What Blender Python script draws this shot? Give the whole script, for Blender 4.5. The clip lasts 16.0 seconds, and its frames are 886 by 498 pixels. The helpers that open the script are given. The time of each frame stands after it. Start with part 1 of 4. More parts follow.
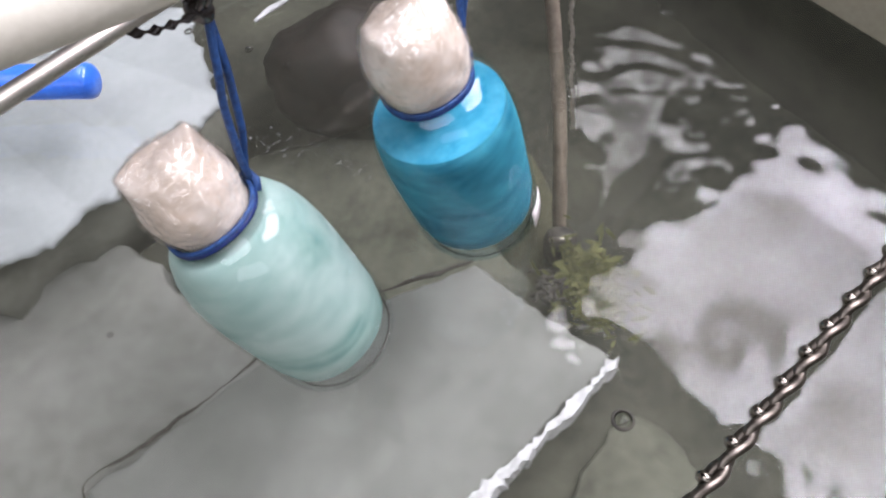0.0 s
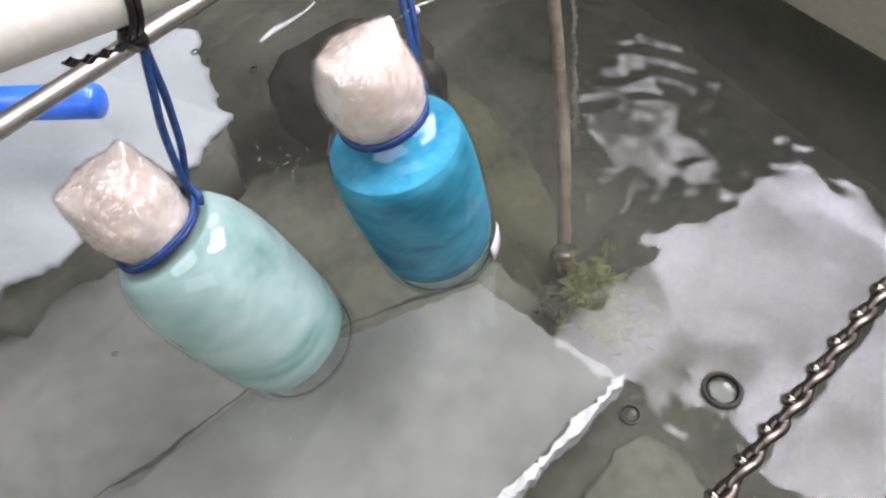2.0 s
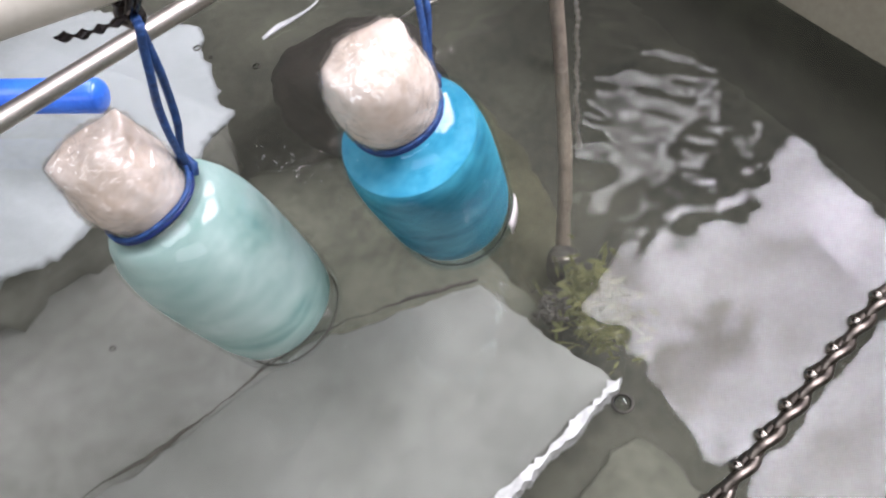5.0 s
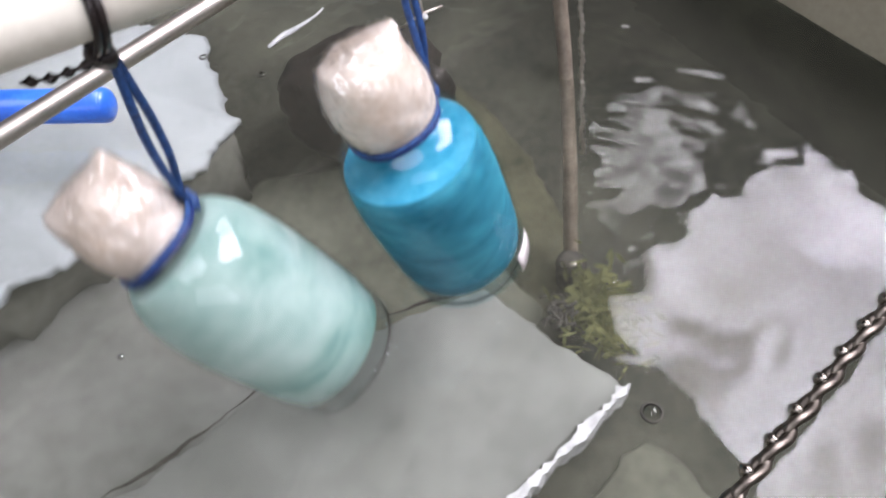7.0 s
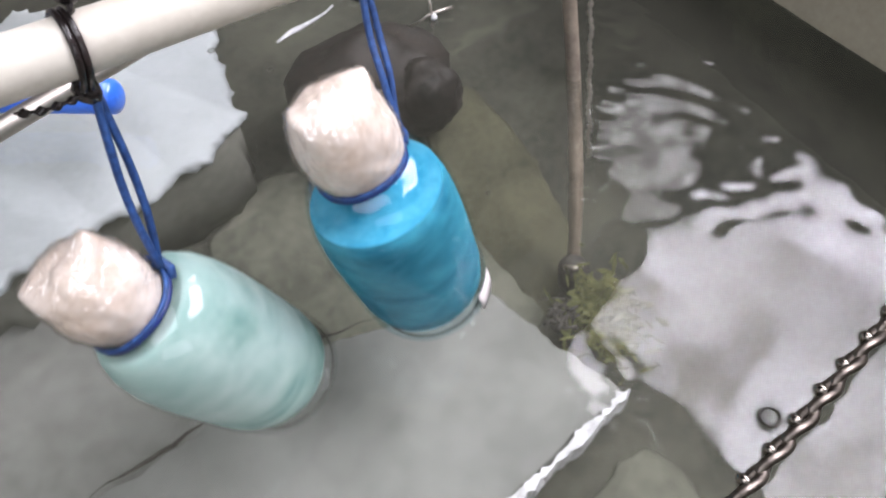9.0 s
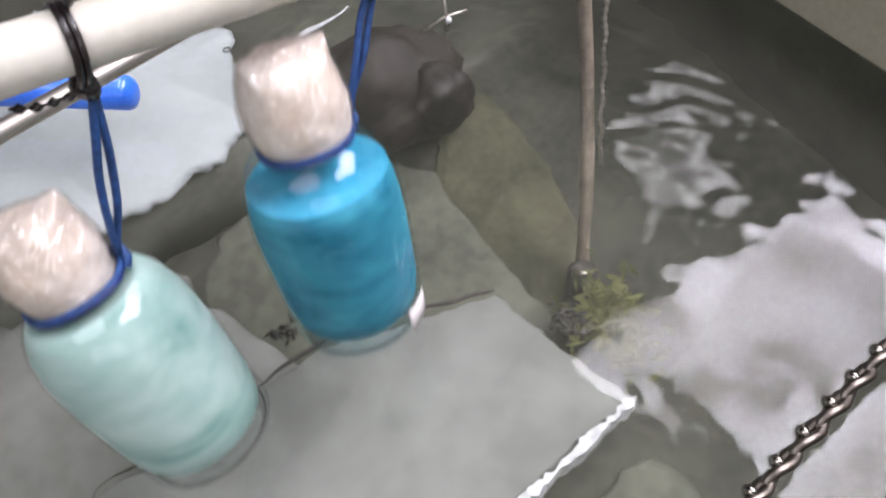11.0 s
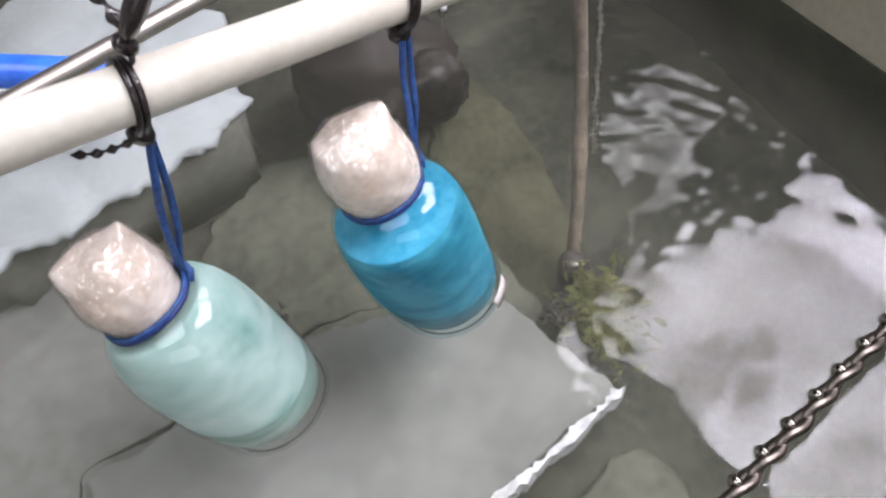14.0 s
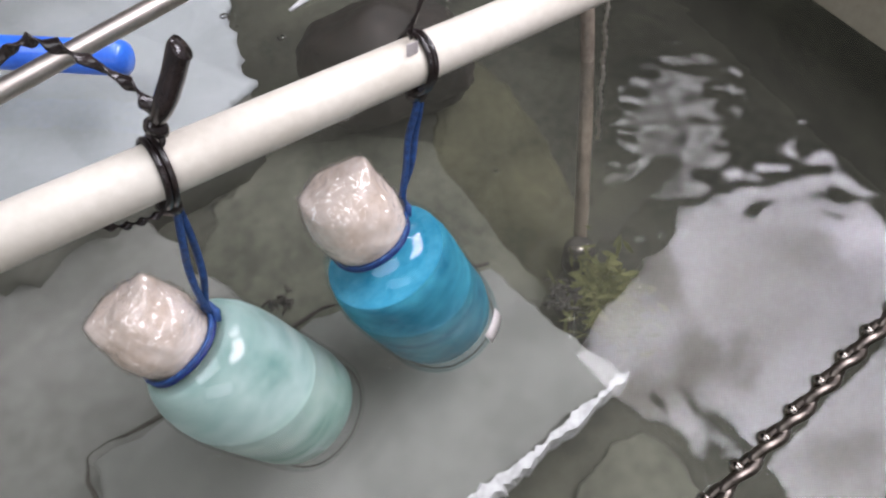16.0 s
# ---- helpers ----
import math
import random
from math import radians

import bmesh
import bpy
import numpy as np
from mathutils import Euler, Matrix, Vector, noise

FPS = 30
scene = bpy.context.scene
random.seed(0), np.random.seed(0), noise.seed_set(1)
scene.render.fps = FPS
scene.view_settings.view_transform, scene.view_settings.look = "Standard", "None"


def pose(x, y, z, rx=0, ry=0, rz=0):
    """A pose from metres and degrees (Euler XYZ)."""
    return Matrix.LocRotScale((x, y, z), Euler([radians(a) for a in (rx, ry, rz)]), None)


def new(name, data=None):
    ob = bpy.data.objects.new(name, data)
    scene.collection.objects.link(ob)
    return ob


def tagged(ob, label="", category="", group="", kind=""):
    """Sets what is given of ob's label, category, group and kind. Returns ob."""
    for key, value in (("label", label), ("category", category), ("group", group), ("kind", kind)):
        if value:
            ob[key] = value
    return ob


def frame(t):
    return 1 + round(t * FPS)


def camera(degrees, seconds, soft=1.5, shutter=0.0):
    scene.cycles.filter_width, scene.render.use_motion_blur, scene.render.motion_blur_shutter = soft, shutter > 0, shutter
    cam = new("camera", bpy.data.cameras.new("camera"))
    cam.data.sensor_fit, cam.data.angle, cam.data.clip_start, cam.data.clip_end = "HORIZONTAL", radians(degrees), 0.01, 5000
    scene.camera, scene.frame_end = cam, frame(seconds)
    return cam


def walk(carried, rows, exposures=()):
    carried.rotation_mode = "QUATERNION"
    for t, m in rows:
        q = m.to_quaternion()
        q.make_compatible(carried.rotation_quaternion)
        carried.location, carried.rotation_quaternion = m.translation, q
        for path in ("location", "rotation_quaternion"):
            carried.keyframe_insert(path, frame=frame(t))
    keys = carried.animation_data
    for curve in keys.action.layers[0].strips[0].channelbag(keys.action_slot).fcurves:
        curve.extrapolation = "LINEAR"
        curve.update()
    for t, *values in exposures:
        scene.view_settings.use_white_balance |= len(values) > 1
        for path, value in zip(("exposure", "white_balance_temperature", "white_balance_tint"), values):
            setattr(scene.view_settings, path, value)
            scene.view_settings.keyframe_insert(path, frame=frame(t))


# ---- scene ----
cam = camera(65.0, 16.0, soft=2.2, shutter=0.5)
CAM_ROWS = [
    (0.0, pose(0.0000, 0.0000, 0.3350, 35.42, 5.56, -8.15)),
    (0.5, pose(0.0000, 0.0000, 0.3350, 36.41, 6.41, -9.61)),
    (1.0, pose(0.0000, 0.0000, 0.3350, 37.62, 6.77, -8.93)),
    (1.5, pose(0.0000, 0.0000, 0.3350, 37.71, 6.69, -8.36)),
    (2.0, pose(0.0000, 0.0000, 0.3350, 36.88, 5.98, -8.10)),
    (2.5, pose(0.0000, 0.0000, 0.3350, 36.22, 4.16, -7.08)),
    (3.0, pose(0.0000, 0.0000, 0.3350, 36.40, 4.87, -7.23)),
    (3.5, pose(0.0000, 0.0000, 0.3350, 36.32, 5.68, -7.65)),
    (6.0, pose(0.0000, 0.0000, 0.3350, 37.42, 5.22, -7.22)),
    (6.5, pose(0.0000, 0.0000, 0.3350, 37.45, 5.87, -7.00)),
    (7.0, pose(0.0000, 0.0000, 0.3350, 37.43, 6.09, -7.44)),
    (7.5, pose(0.0000, 0.0000, 0.3350, 37.16, 6.34, -7.53)),
    (8.0, pose(0.0000, 0.0000, 0.3350, 37.48, 5.26, -6.48)),
    (10.5, pose(0.0000, 0.0000, 0.3350, 37.73, 5.45, -5.49)),
    (11.0, pose(0.0000, 0.0000, 0.3350, 37.96, 5.09, -4.51)),
    (11.5, pose(0.0000, 0.0000, 0.3350, 37.85, 4.29, -5.20)),
    (12.0, pose(0.0000, 0.0000, 0.3350, 37.81, 5.52, -5.42)),
    (12.5, pose(0.0000, 0.0000, 0.3350, 37.25, 5.67, -5.21)),
    (13.0, pose(0.0000, 0.0000, 0.3350, 36.86, 5.50, -4.90)),
    (13.5, pose(0.0000, 0.0000, 0.3350, 37.24, 4.87, -4.30)),
    (14.0, pose(0.0000, 0.0000, 0.3350, 37.06, 4.10, -4.32)),
    (14.5, pose(0.0000, 0.0000, 0.3350, 36.14, 4.86, -4.65)),
    (15.0, pose(0.0000, 0.0000, 0.3350, 36.01, 4.35, -3.76)),
    (15.5, pose(0.0000, 0.0000, 0.3350, 35.64, 4.12, -4.21)),
    (16.0, pose(0.0000, 0.0000, 0.3350, 35.82, 4.16, -3.85)),
]
walk(cam, CAM_ROWS, exposures=((0, -0.12), (5, -0.06), (13, -0.08), (14.5, -0.17), (15.5, -0.18), (16, -0.42)))

# ---- world and light ----
world = bpy.data.worlds.new("sky")
scene.world = world
world.use_nodes = True
wn = world.node_tree.nodes
sky = wn.new("ShaderNodeTexSky")
sky.sky_type = "NISHITA"
sky.sun_disc = False
sky.sun_elevation = radians(50)
sky.sun_rotation = radians(60)
sky.dust_density = 6.0
sky.air_density = 0.6
wn["Background"].inputs["Strength"].default_value = 0.12
world.node_tree.links.new(sky.outputs["Color"], wn["Background"].inputs["Color"])

SKYLIGHT = (1.757, 1.153, 2.40)      # centre of the roof opening
SKY_TURN = 30.0
# openings of the roof, along and across its sheets: an added one for the roof fill lamp, the large one with a bay on
# its side, and two gaps beside it
HOLES = ((-4.2, -2.2, -1.3, 0.3), (-0.82, 0.76, -1.65, 1.02), (-1.30, -0.82, -1.65, -0.75), (-0.42, 0.52, 1.18, 1.50), (0.05, 0.84, 1.50, 1.92))
ROOF = pose(SKYLIGHT[0], SKYLIGHT[1], 0, 0, 0, SKY_TURN)
# fill lamp added behind the camera, in a roof opening never seen or reflected
lamp_data = bpy.data.lights.new("roof_fill", "AREA")
lamp_data.shape = "RECTANGLE"
lamp_data.size, lamp_data.size_y = 2.0, 1.6
lamp_data.energy = 52
lamp_data.color = (0.95, 0.95, 1.03)
lamp = new("roof_fill", lamp_data)
lamp.matrix_world = ROOF @ pose(-3.2, -0.5, 2.40)


# added fill lamp in an unseen opening behind the camera, to brighten the bottles
front_fill_data = bpy.data.lights.new("front_fill", "AREA")
front_fill_data.shape = "RECTANGLE"
front_fill_data.size, front_fill_data.size_y = 2.4, 1.3
front_fill_data.energy = 26
front_fill_data.color = (0.96, 0.96, 1.02)
front_fill_lamp = new("front_fill", front_fill_data)
front_fill_lamp.matrix_world = pose(0.6, -2.62, 1.5, 90, 0, 0)


# ---- materials ----
def nodes_of(m):
    m.use_nodes = True
    return m.node_tree.nodes, m.node_tree.links, m.node_tree.nodes["Principled BSDF"]


def solid(name, dark, light, rough=0.5, metal=0.0, scale=40.0, fine=400.0, bump=0.2, coat=0.0, spread=(0.35, 0.65), sss=0.0, depth=0.001, swirl=False):
    """Two-scale mottled surface: dark and light mixed by coarse and fine noise, with fine relief."""
    m = bpy.data.materials.new(name)
    n, l, b = nodes_of(m)
    tc = n.new("ShaderNodeTexCoord")
    coarse = n.new("ShaderNodeTexNoise")
    coarse.inputs["Scale"].default_value = scale
    coarse.inputs["Detail"].default_value = 6
    grain = n.new("ShaderNodeTexNoise")
    grain.inputs["Scale"].default_value = fine
    grain.inputs["Detail"].default_value = 3
    place = tc.outputs["Object"]
    if swirl:
        # drawn out into slanting streaks
        mp = n.new("ShaderNodeMapping")
        mp.inputs["Rotation"].default_value = (0.5, 0.35, 0.0)
        mp.inputs["Scale"].default_value = (0.7, 0.7, 1.4)
        l.new(place, mp.inputs["Vector"])
        place = mp.outputs["Vector"]
        coarse.inputs["Distortion"].default_value = 0.8
    for t in (coarse, grain):
        l.new(place, t.inputs["Vector"])
    mix = n.new("ShaderNodeMath")
    mix.operation = "MULTIPLY_ADD"
    mix.inputs[1].default_value = 0.3
    l.new(grain.outputs["Fac"], mix.inputs[0])
    sub = n.new("ShaderNodeMath")
    sub.operation = "MULTIPLY"
    sub.inputs[1].default_value = 0.7
    l.new(coarse.outputs["Fac"], sub.inputs[0])
    l.new(sub.outputs[0], mix.inputs[2])
    ramp = n.new("ShaderNodeValToRGB")
    ramp.color_ramp.elements[0].position, ramp.color_ramp.elements[1].position = spread
    ramp.color_ramp.elements[0].color = (*dark, 1)
    ramp.color_ramp.elements[1].color = (*light, 1)
    l.new(mix.outputs[0], ramp.inputs["Fac"])
    l.new(ramp.outputs["Color"], b.inputs["Base Color"])
    b.inputs["Roughness"].default_value = rough
    b.inputs["Metallic"].default_value = metal
    b.inputs["Coat Weight"].default_value = coat
    b.inputs["Coat Roughness"].default_value = 0.08
    if sss:
        b.inputs["Subsurface Weight"].default_value = sss
        b.inputs["Specular IOR Level"].default_value = 0.12 if sss > 0.5 else 0.4
        b.inputs["Subsurface Radius"].default_value = (1.0, 1.0, 1.0)
        b.inputs["Subsurface Scale"].default_value = 0.014 if sss > 0.5 else 0.006
    bp = n.new("ShaderNodeBump")
    bp.inputs["Strength"].default_value = bump
    bp.inputs["Distance"].default_value = depth
    l.new(mix.outputs[0], bp.inputs["Height"])
    l.new(bp.outputs["Normal"], b.inputs["Normal"])
    return m


def clear(name, tint, ior, rough=0.02, haze=None, haze_amount=0.0, bump=0.0, bump_scale=60.0, most=1.0, bends=False):
    """A clear skin: light goes straight through, tinted; gloss by Fresnel; haze is scattered light in the stuff."""
    m = bpy.data.materials.new(name)
    n, l, b = nodes_of(m)
    out = n["Material Output"]
    n.remove(b)
    tr = n.new("ShaderNodeBsdfRefraction" if bends else "ShaderNodeBsdfTransparent")
    tr.inputs["Color"].default_value = (*tint, 1)
    if bends:
        tr.inputs["IOR"].default_value = ior
        tr.inputs["Roughness"].default_value = 0.11
    gl = n.new("ShaderNodeBsdfGlossy")
    gl.inputs["Roughness"].default_value = rough
    fr = n.new("ShaderNodeFresnel")
    fr.inputs["IOR"].default_value = ior
    mx = n.new("ShaderNodeMixShader")
    inner = tr.outputs[0]
    if haze:
        df = n.new("ShaderNodeBsdfDiffuse")
        df.inputs["Color"].default_value = (*haze, 1)
        hz = n.new("ShaderNodeMixShader")
        hz.inputs[0].default_value = haze_amount
        l.new(tr.outputs[0], hz.inputs[1])
        l.new(df.outputs[0], hz.inputs[2])
        inner = hz.outputs[0]
    if bump:
        tc = n.new("ShaderNodeTexCoord")
        nz = n.new("ShaderNodeTexNoise")
        nz.inputs["Scale"].default_value = bump_scale
        nz.inputs["Detail"].default_value = 3
        l.new(tc.outputs["Object"], nz.inputs["Vector"])
        bp = n.new("ShaderNodeBump")
        bp.inputs["Strength"].default_value = bump
        bp.inputs["Distance"].default_value = 0.001
        l.new(nz.outputs["Fac"], bp.inputs["Height"])
        l.new(bp.outputs["Normal"], gl.inputs["Normal"])
        l.new(bp.outputs["Normal"], fr.inputs["Normal"])
    lim = n.new("ShaderNodeMath")
    lim.operation = "MINIMUM"
    lim.inputs[1].default_value = most
    l.new(fr.outputs[0], lim.inputs[0])
    l.new(lim.outputs[0], mx.inputs[0])
    l.new(inner, mx.inputs[1])
    l.new(gl.outputs[0], mx.inputs[2])
    l.new(mx.outputs[0], out.inputs["Surface"])
    return m


M_WATER = clear("tank water", (0.80, 0.81, 0.79), 1.333, 0.05, (0.140, 0.139, 0.111), 0.13, bends=True)
M_GLASS = clear("bottle glass", (0.97, 0.985, 0.985), 1.5, 0.02, most=0.10)
M_GLASS_BLUE = clear("bluish bottle glass", (0.86, 0.96, 0.985), 1.5, 0.02, most=0.10)
M_BUBBLE = clear("bubble film", (0.82, 0.84, 0.80), 1.45, 0.01)
M_GLINT = clear("whitened bubble film", (0.95, 0.95, 0.94), 1.45, 0.01, (0.8, 0.8, 0.78), 0.16)
M_TANK = solid("cream fibreglass", (0.29, 0.265, 0.20), (0.40, 0.37, 0.29), 0.45, scale=6, fine=160, bump=0.15)
M_SILT = solid("olive silt", (0.016, 0.017, 0.011), (0.060, 0.061, 0.042), 0.9, scale=14, fine=120, bump=0.5)
M_STONE = solid("wet grey stone slab", (0.126, 0.131, 0.117), (0.221, 0.226, 0.207), 0.75, scale=7, fine=36, bump=0.12)
M_STONE_GREEN = solid("silted greenish stone", (0.102, 0.103, 0.083), (0.180, 0.180, 0.150), 0.85, scale=8, fine=90, bump=0.4)
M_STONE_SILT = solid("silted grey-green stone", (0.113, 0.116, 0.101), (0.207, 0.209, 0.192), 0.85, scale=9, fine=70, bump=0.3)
M_BANK = solid("settled olive silt", (0.046, 0.049, 0.034), (0.112, 0.115, 0.085), 0.9, scale=14, fine=110, bump=0.4)
M_RIM = solid("dark joint and its shade", (0.030, 0.027, 0.021), (0.072, 0.066, 0.054), 0.9, scale=90, fine=400, bump=0.4)
M_BRIGHT = solid("mottled bright white", (0.30, 0.305, 0.30), (0.62, 0.62, 0.62), 0.6, scale=60, fine=300, bump=0.6)
M_FOAM = solid("pale bluish board", (0.268, 0.289, 0.294), (0.361, 0.382, 0.390), 0.6, scale=10, fine=200, bump=0.2)
M_ALGAE = solid("yellow green algae", (0.056, 0.060, 0.017), (0.143, 0.146, 0.053), 0.9, scale=60, fine=300, bump=0.8)
M_MOSS = solid("dull olive growth", (0.024, 0.025, 0.012), (0.075, 0.073, 0.040), 0.9, scale=16, fine=150, bump=0.6)
M_DARK = solid("blackish debris", (0.012, 0.011, 0.009), (0.05, 0.045, 0.035), 0.8, scale=70, fine=300, bump=0.8)
M_PUMP = solid("dark brown waterlogged wood", (0.004, 0.003, 0.002), (0.019, 0.012, 0.008), 0.7, scale=25, fine=200, bump=0.2)
M_PVC = solid("aged white plastic pipe", (0.54, 0.50, 0.415), (0.69, 0.65, 0.565), 0.38, scale=14, fine=260, bump=0.06)
M_STEEL = solid("brushed steel", (0.46, 0.42, 0.37), (0.65, 0.60, 0.54), 0.40, metal=1.0, scale=30, fine=500, bump=0.08)
M_CHAIN = solid("tarnished steel", (0.075, 0.064, 0.054), (0.19, 0.165, 0.142), 0.34, metal=1.0, scale=120, fine=700, bump=0.2)
M_STUD = solid("polished dark steel", (0.12, 0.10, 0.085), (0.34, 0.31, 0.275), 0.20, metal=1.0, scale=200, fine=900, bump=0.05)
M_BRASS = solid("dull brassy metal", (0.22, 0.18, 0.12), (0.60, 0.52, 0.40), 0.25, metal=1.0, scale=90, fine=600, bump=0.2)
M_HOSE = solid("brown rubber hose", (0.10, 0.08, 0.06), (0.20, 0.165, 0.125), 0.5, scale=60, fine=400, bump=0.2)
M_BLUE = solid("bright blue plastic", (0.02, 0.10, 0.52), (0.04, 0.18, 0.72), 0.28, scale=20, fine=300, bump=0.05, coat=0.3)
M_CORD = solid("royal blue braided cord", (0.006, 0.026, 0.105), (0.022, 0.085, 0.27), 0.55, scale=300, fine=1500, bump=0.8)
M_CORD_NAVY = solid("dark navy cord", (0.003, 0.010, 0.06), (0.008, 0.025, 0.16), 0.3, scale=300, fine=1500, bump=0.8)
M_BLACK = solid("black plastic strap", (0.008, 0.006, 0.006), (0.03, 0.022, 0.02), 0.22, scale=80, fine=600, bump=0.2)
M_COTTON = solid("pinkish cotton wool under film", (0.62, 0.505, 0.405), (0.84, 0.77, 0.71), 0.6, scale=44, fine=260, bump=0.15, sss=0.2)
M_FILM = clear("clinging clear film", (0.985, 0.98, 0.97), 2.0, 0.10, bump=0.7, bump_scale=60, most=0.22)
M_PALE = solid("pale mottled grey", (0.42, 0.38, 0.37), (0.60, 0.56, 0.55), 0.4, scale=90, fine=400, bump=0.3)
M_MILK = solid("milky pale teal liquid", (0.13, 0.26, 0.225), (0.44, 0.545, 0.50), 0.6, scale=24, fine=60, bump=0.0, sss=1.0, spread=(0.31, 0.69), swirl=True)
M_TEAL = solid("cerulean blue liquid", (0.006, 0.100, 0.160), (0.060, 0.285, 0.36), 0.6, scale=30, fine=90, bump=0.0, sss=1.0, spread=(0.33, 0.68), swirl=True)
# lighter copy of the blue liquid: light on its surface put into the colour
M_TEAL_LIT = solid("light blue liquid surface with light painted in", (0.03, 0.28, 0.43), (0.11, 0.43, 0.58), 0.3, scale=90, fine=400, bump=0.2)
M_ROOM = solid("pale grey painted shed wall", (0.38, 0.385, 0.39), (0.50, 0.505, 0.51), 0.9, scale=3, fine=40, bump=0.2)
M_ROOF = solid("dark corrugated roof", (0.025, 0.025, 0.024), (0.05, 0.05, 0.047), 0.9, scale=3, fine=40, bump=0.2)
M_CONCRETE = solid("damp concrete floor", (0.12, 0.12, 0.11), (0.24, 0.235, 0.22), 0.85, scale=5, fine=80, bump=0.3)


def cloudy(name, low, high, strength, scale=1.5):
    m = bpy.data.materials.new(name)
    n, l, b = nodes_of(m)
    out = n["Material Output"]
    n.remove(b)
    tc = n.new("ShaderNodeTexCoord")
    nz = n.new("ShaderNodeTexNoise")
    nz.inputs["Scale"].default_value = scale
    nz.inputs["Detail"].default_value = 8
    nz.inputs["Distortion"].default_value = 0.6
    l.new(tc.outputs["Object"], nz.inputs["Vector"])
    ramp = n.new("ShaderNodeValToRGB")
    ramp.color_ramp.elements[0].position, ramp.color_ramp.elements[1].position = 0.36, 0.66
    ramp.color_ramp.elements[0].color, ramp.color_ramp.elements[1].color = (*low, 1), (*high, 1)
    em = n.new("ShaderNodeEmission")
    em.inputs["Strength"].default_value = strength
    l.new(nz.outputs["Fac"], ramp.inputs["Fac"])
    l.new(ramp.outputs["Color"], em.inputs["Color"])
    l.new(em.outputs[0], out.inputs["Surface"])
    return m


M_SKY = cloudy("cloudy sky", (0.32, 0.30, 0.315), (1.14, 1.10, 1.27), 30.5, 2.8)
# dimmer copy of the sky backdrop, for the two small gaps
M_SKY_DIM = cloudy("dimmed cloudy sky", (0.04, 0.04, 0.045), (0.98, 0.96, 1.02), 19.0, 3.2)


# ---- mesh helpers ----
def finish(name, bm, material, smooth=True):
    me = bpy.data.meshes.new(name)
    bm.to_mesh(me)
    bm.free()
    me.materials.append(material)
    for p in me.polygons:
        p.use_smooth = smooth
    return me


def part(name, bm, material, parent=None, label="", smooth=True, at=None):
    ob = new(name, finish(name, bm, material, smooth))
    if parent:
        ob.parent = parent
    if at:
        ob.matrix_basis = at
    return tagged(ob, label)


def empty(name, m=None, **tags):
    ob = new(name)
    ob.empty_display_size = 0.02
    if m:
        ob.matrix_basis = m
    return tagged(ob, **tags)


def lathe(profile, sides=48, bm=None):
    """A surface of revolution about z from (radius, height) pairs."""
    bm = bm or bmesh.new()
    rings = []
    for r, z in profile:
        if r < 1e-6:
            rings.append([bm.verts.new((0, 0, z))])
        else:
            rings.append([bm.verts.new((r * math.cos(2 * math.pi * i / sides), r * math.sin(2 * math.pi * i / sides), z)) for i in range(sides)])
    for a, b in zip(rings, rings[1:]):
        for i in range(sides):
            j = (i + 1) % sides
            if len(a) == 1:
                bm.faces.new((a[0], b[i], b[j]))
            elif len(b) == 1:
                bm.faces.new((a[i], b[0], a[j]))
            else:
                bm.faces.new((a[i], b[i], b[j], a[j]))
    bmesh.ops.recalc_face_normals(bm, faces=bm.faces)
    return bm


def sweep(points, radius, sides=10, bm=None, flat=1.0, twist=0.0, closed=False, caps=True):
    """A tube along points; radius a number or a function of 0..1; flat squashes it, twist turns it along the way."""
    bm = bm or bmesh.new()
    pts = [Vector(p) for p in points]
    n = len(pts)
    rings = []
    up = None
    for k, p in enumerate(pts):
        if closed:
            d = pts[(k + 1) % n] - pts[k - 1]
        else:
            d = pts[min(k + 1, n - 1)] - pts[max(k - 1, 0)]
        d.normalize()
        if up is None:
            up = d.orthogonal().normalized()
        up = (up - d * up.dot(d)).normalized()
        side = d.cross(up)
        f = k / max(n - 1, 1)
        r = radius(f) if callable(radius) else radius
        a0 = twist * f
        ring = []
        for i in range(sides):
            a = 2 * math.pi * i / sides
            u, v = r * math.cos(a), r * flat * math.sin(a)
            ring.append(bm.verts.new(p + up * (u * math.cos(a0) - v * math.sin(a0)) + side * (u * math.sin(a0) + v * math.cos(a0))))
        rings.append(ring)
    pairs = list(zip(rings, rings[1:]))
    if closed:
        pairs.append((rings[-1], rings[0]))
    for a, b in pairs:
        for i in range(sides):
            j = (i + 1) % sides
            bm.faces.new((a[i], a[j], b[j], b[i]))
    if caps and not closed:
        bm.faces.new(rings[0][::-1])
        bm.faces.new(rings[-1])
    return bm


def smooth_path(points, steps):
    """Points of a smooth curve through the given ones."""
    p = [Vector(q) for q in points]
    p = [p[0] * 2 - p[1]] + p + [p[-1] * 2 - p[-2]]
    out = []
    for k in range(1, len(p) - 2):
        for i in range(steps):
            t = i / steps
            a, b, c, d = p[k - 1:k + 3]
            out.append(0.5 * (2 * b + (c - a) * t + (2 * a - 5 * b + 4 * c - d) * t * t + (3 * b - a - 3 * c + d) * t ** 3))
    return out + [p[-2]]


def box(x0, y0, z0, x1, y1, z1, bevel=0.0, bm=None):
    bm = bm or bmesh.new()
    r = bmesh.ops.create_cube(bm, size=1.0)
    for v in r["verts"]:
        v.co = Vector(((v.co.x + 0.5) * (x1 - x0) + x0, (v.co.y + 0.5) * (y1 - y0) + y0, (v.co.z + 0.5) * (z1 - z0) + z0))
    if bevel:
        es = {e for v in r["verts"] for e in v.link_edges}
        bmesh.ops.bevel(bm, geom=list(es), offset=bevel, segments=2, affect="EDGES")
    return bm


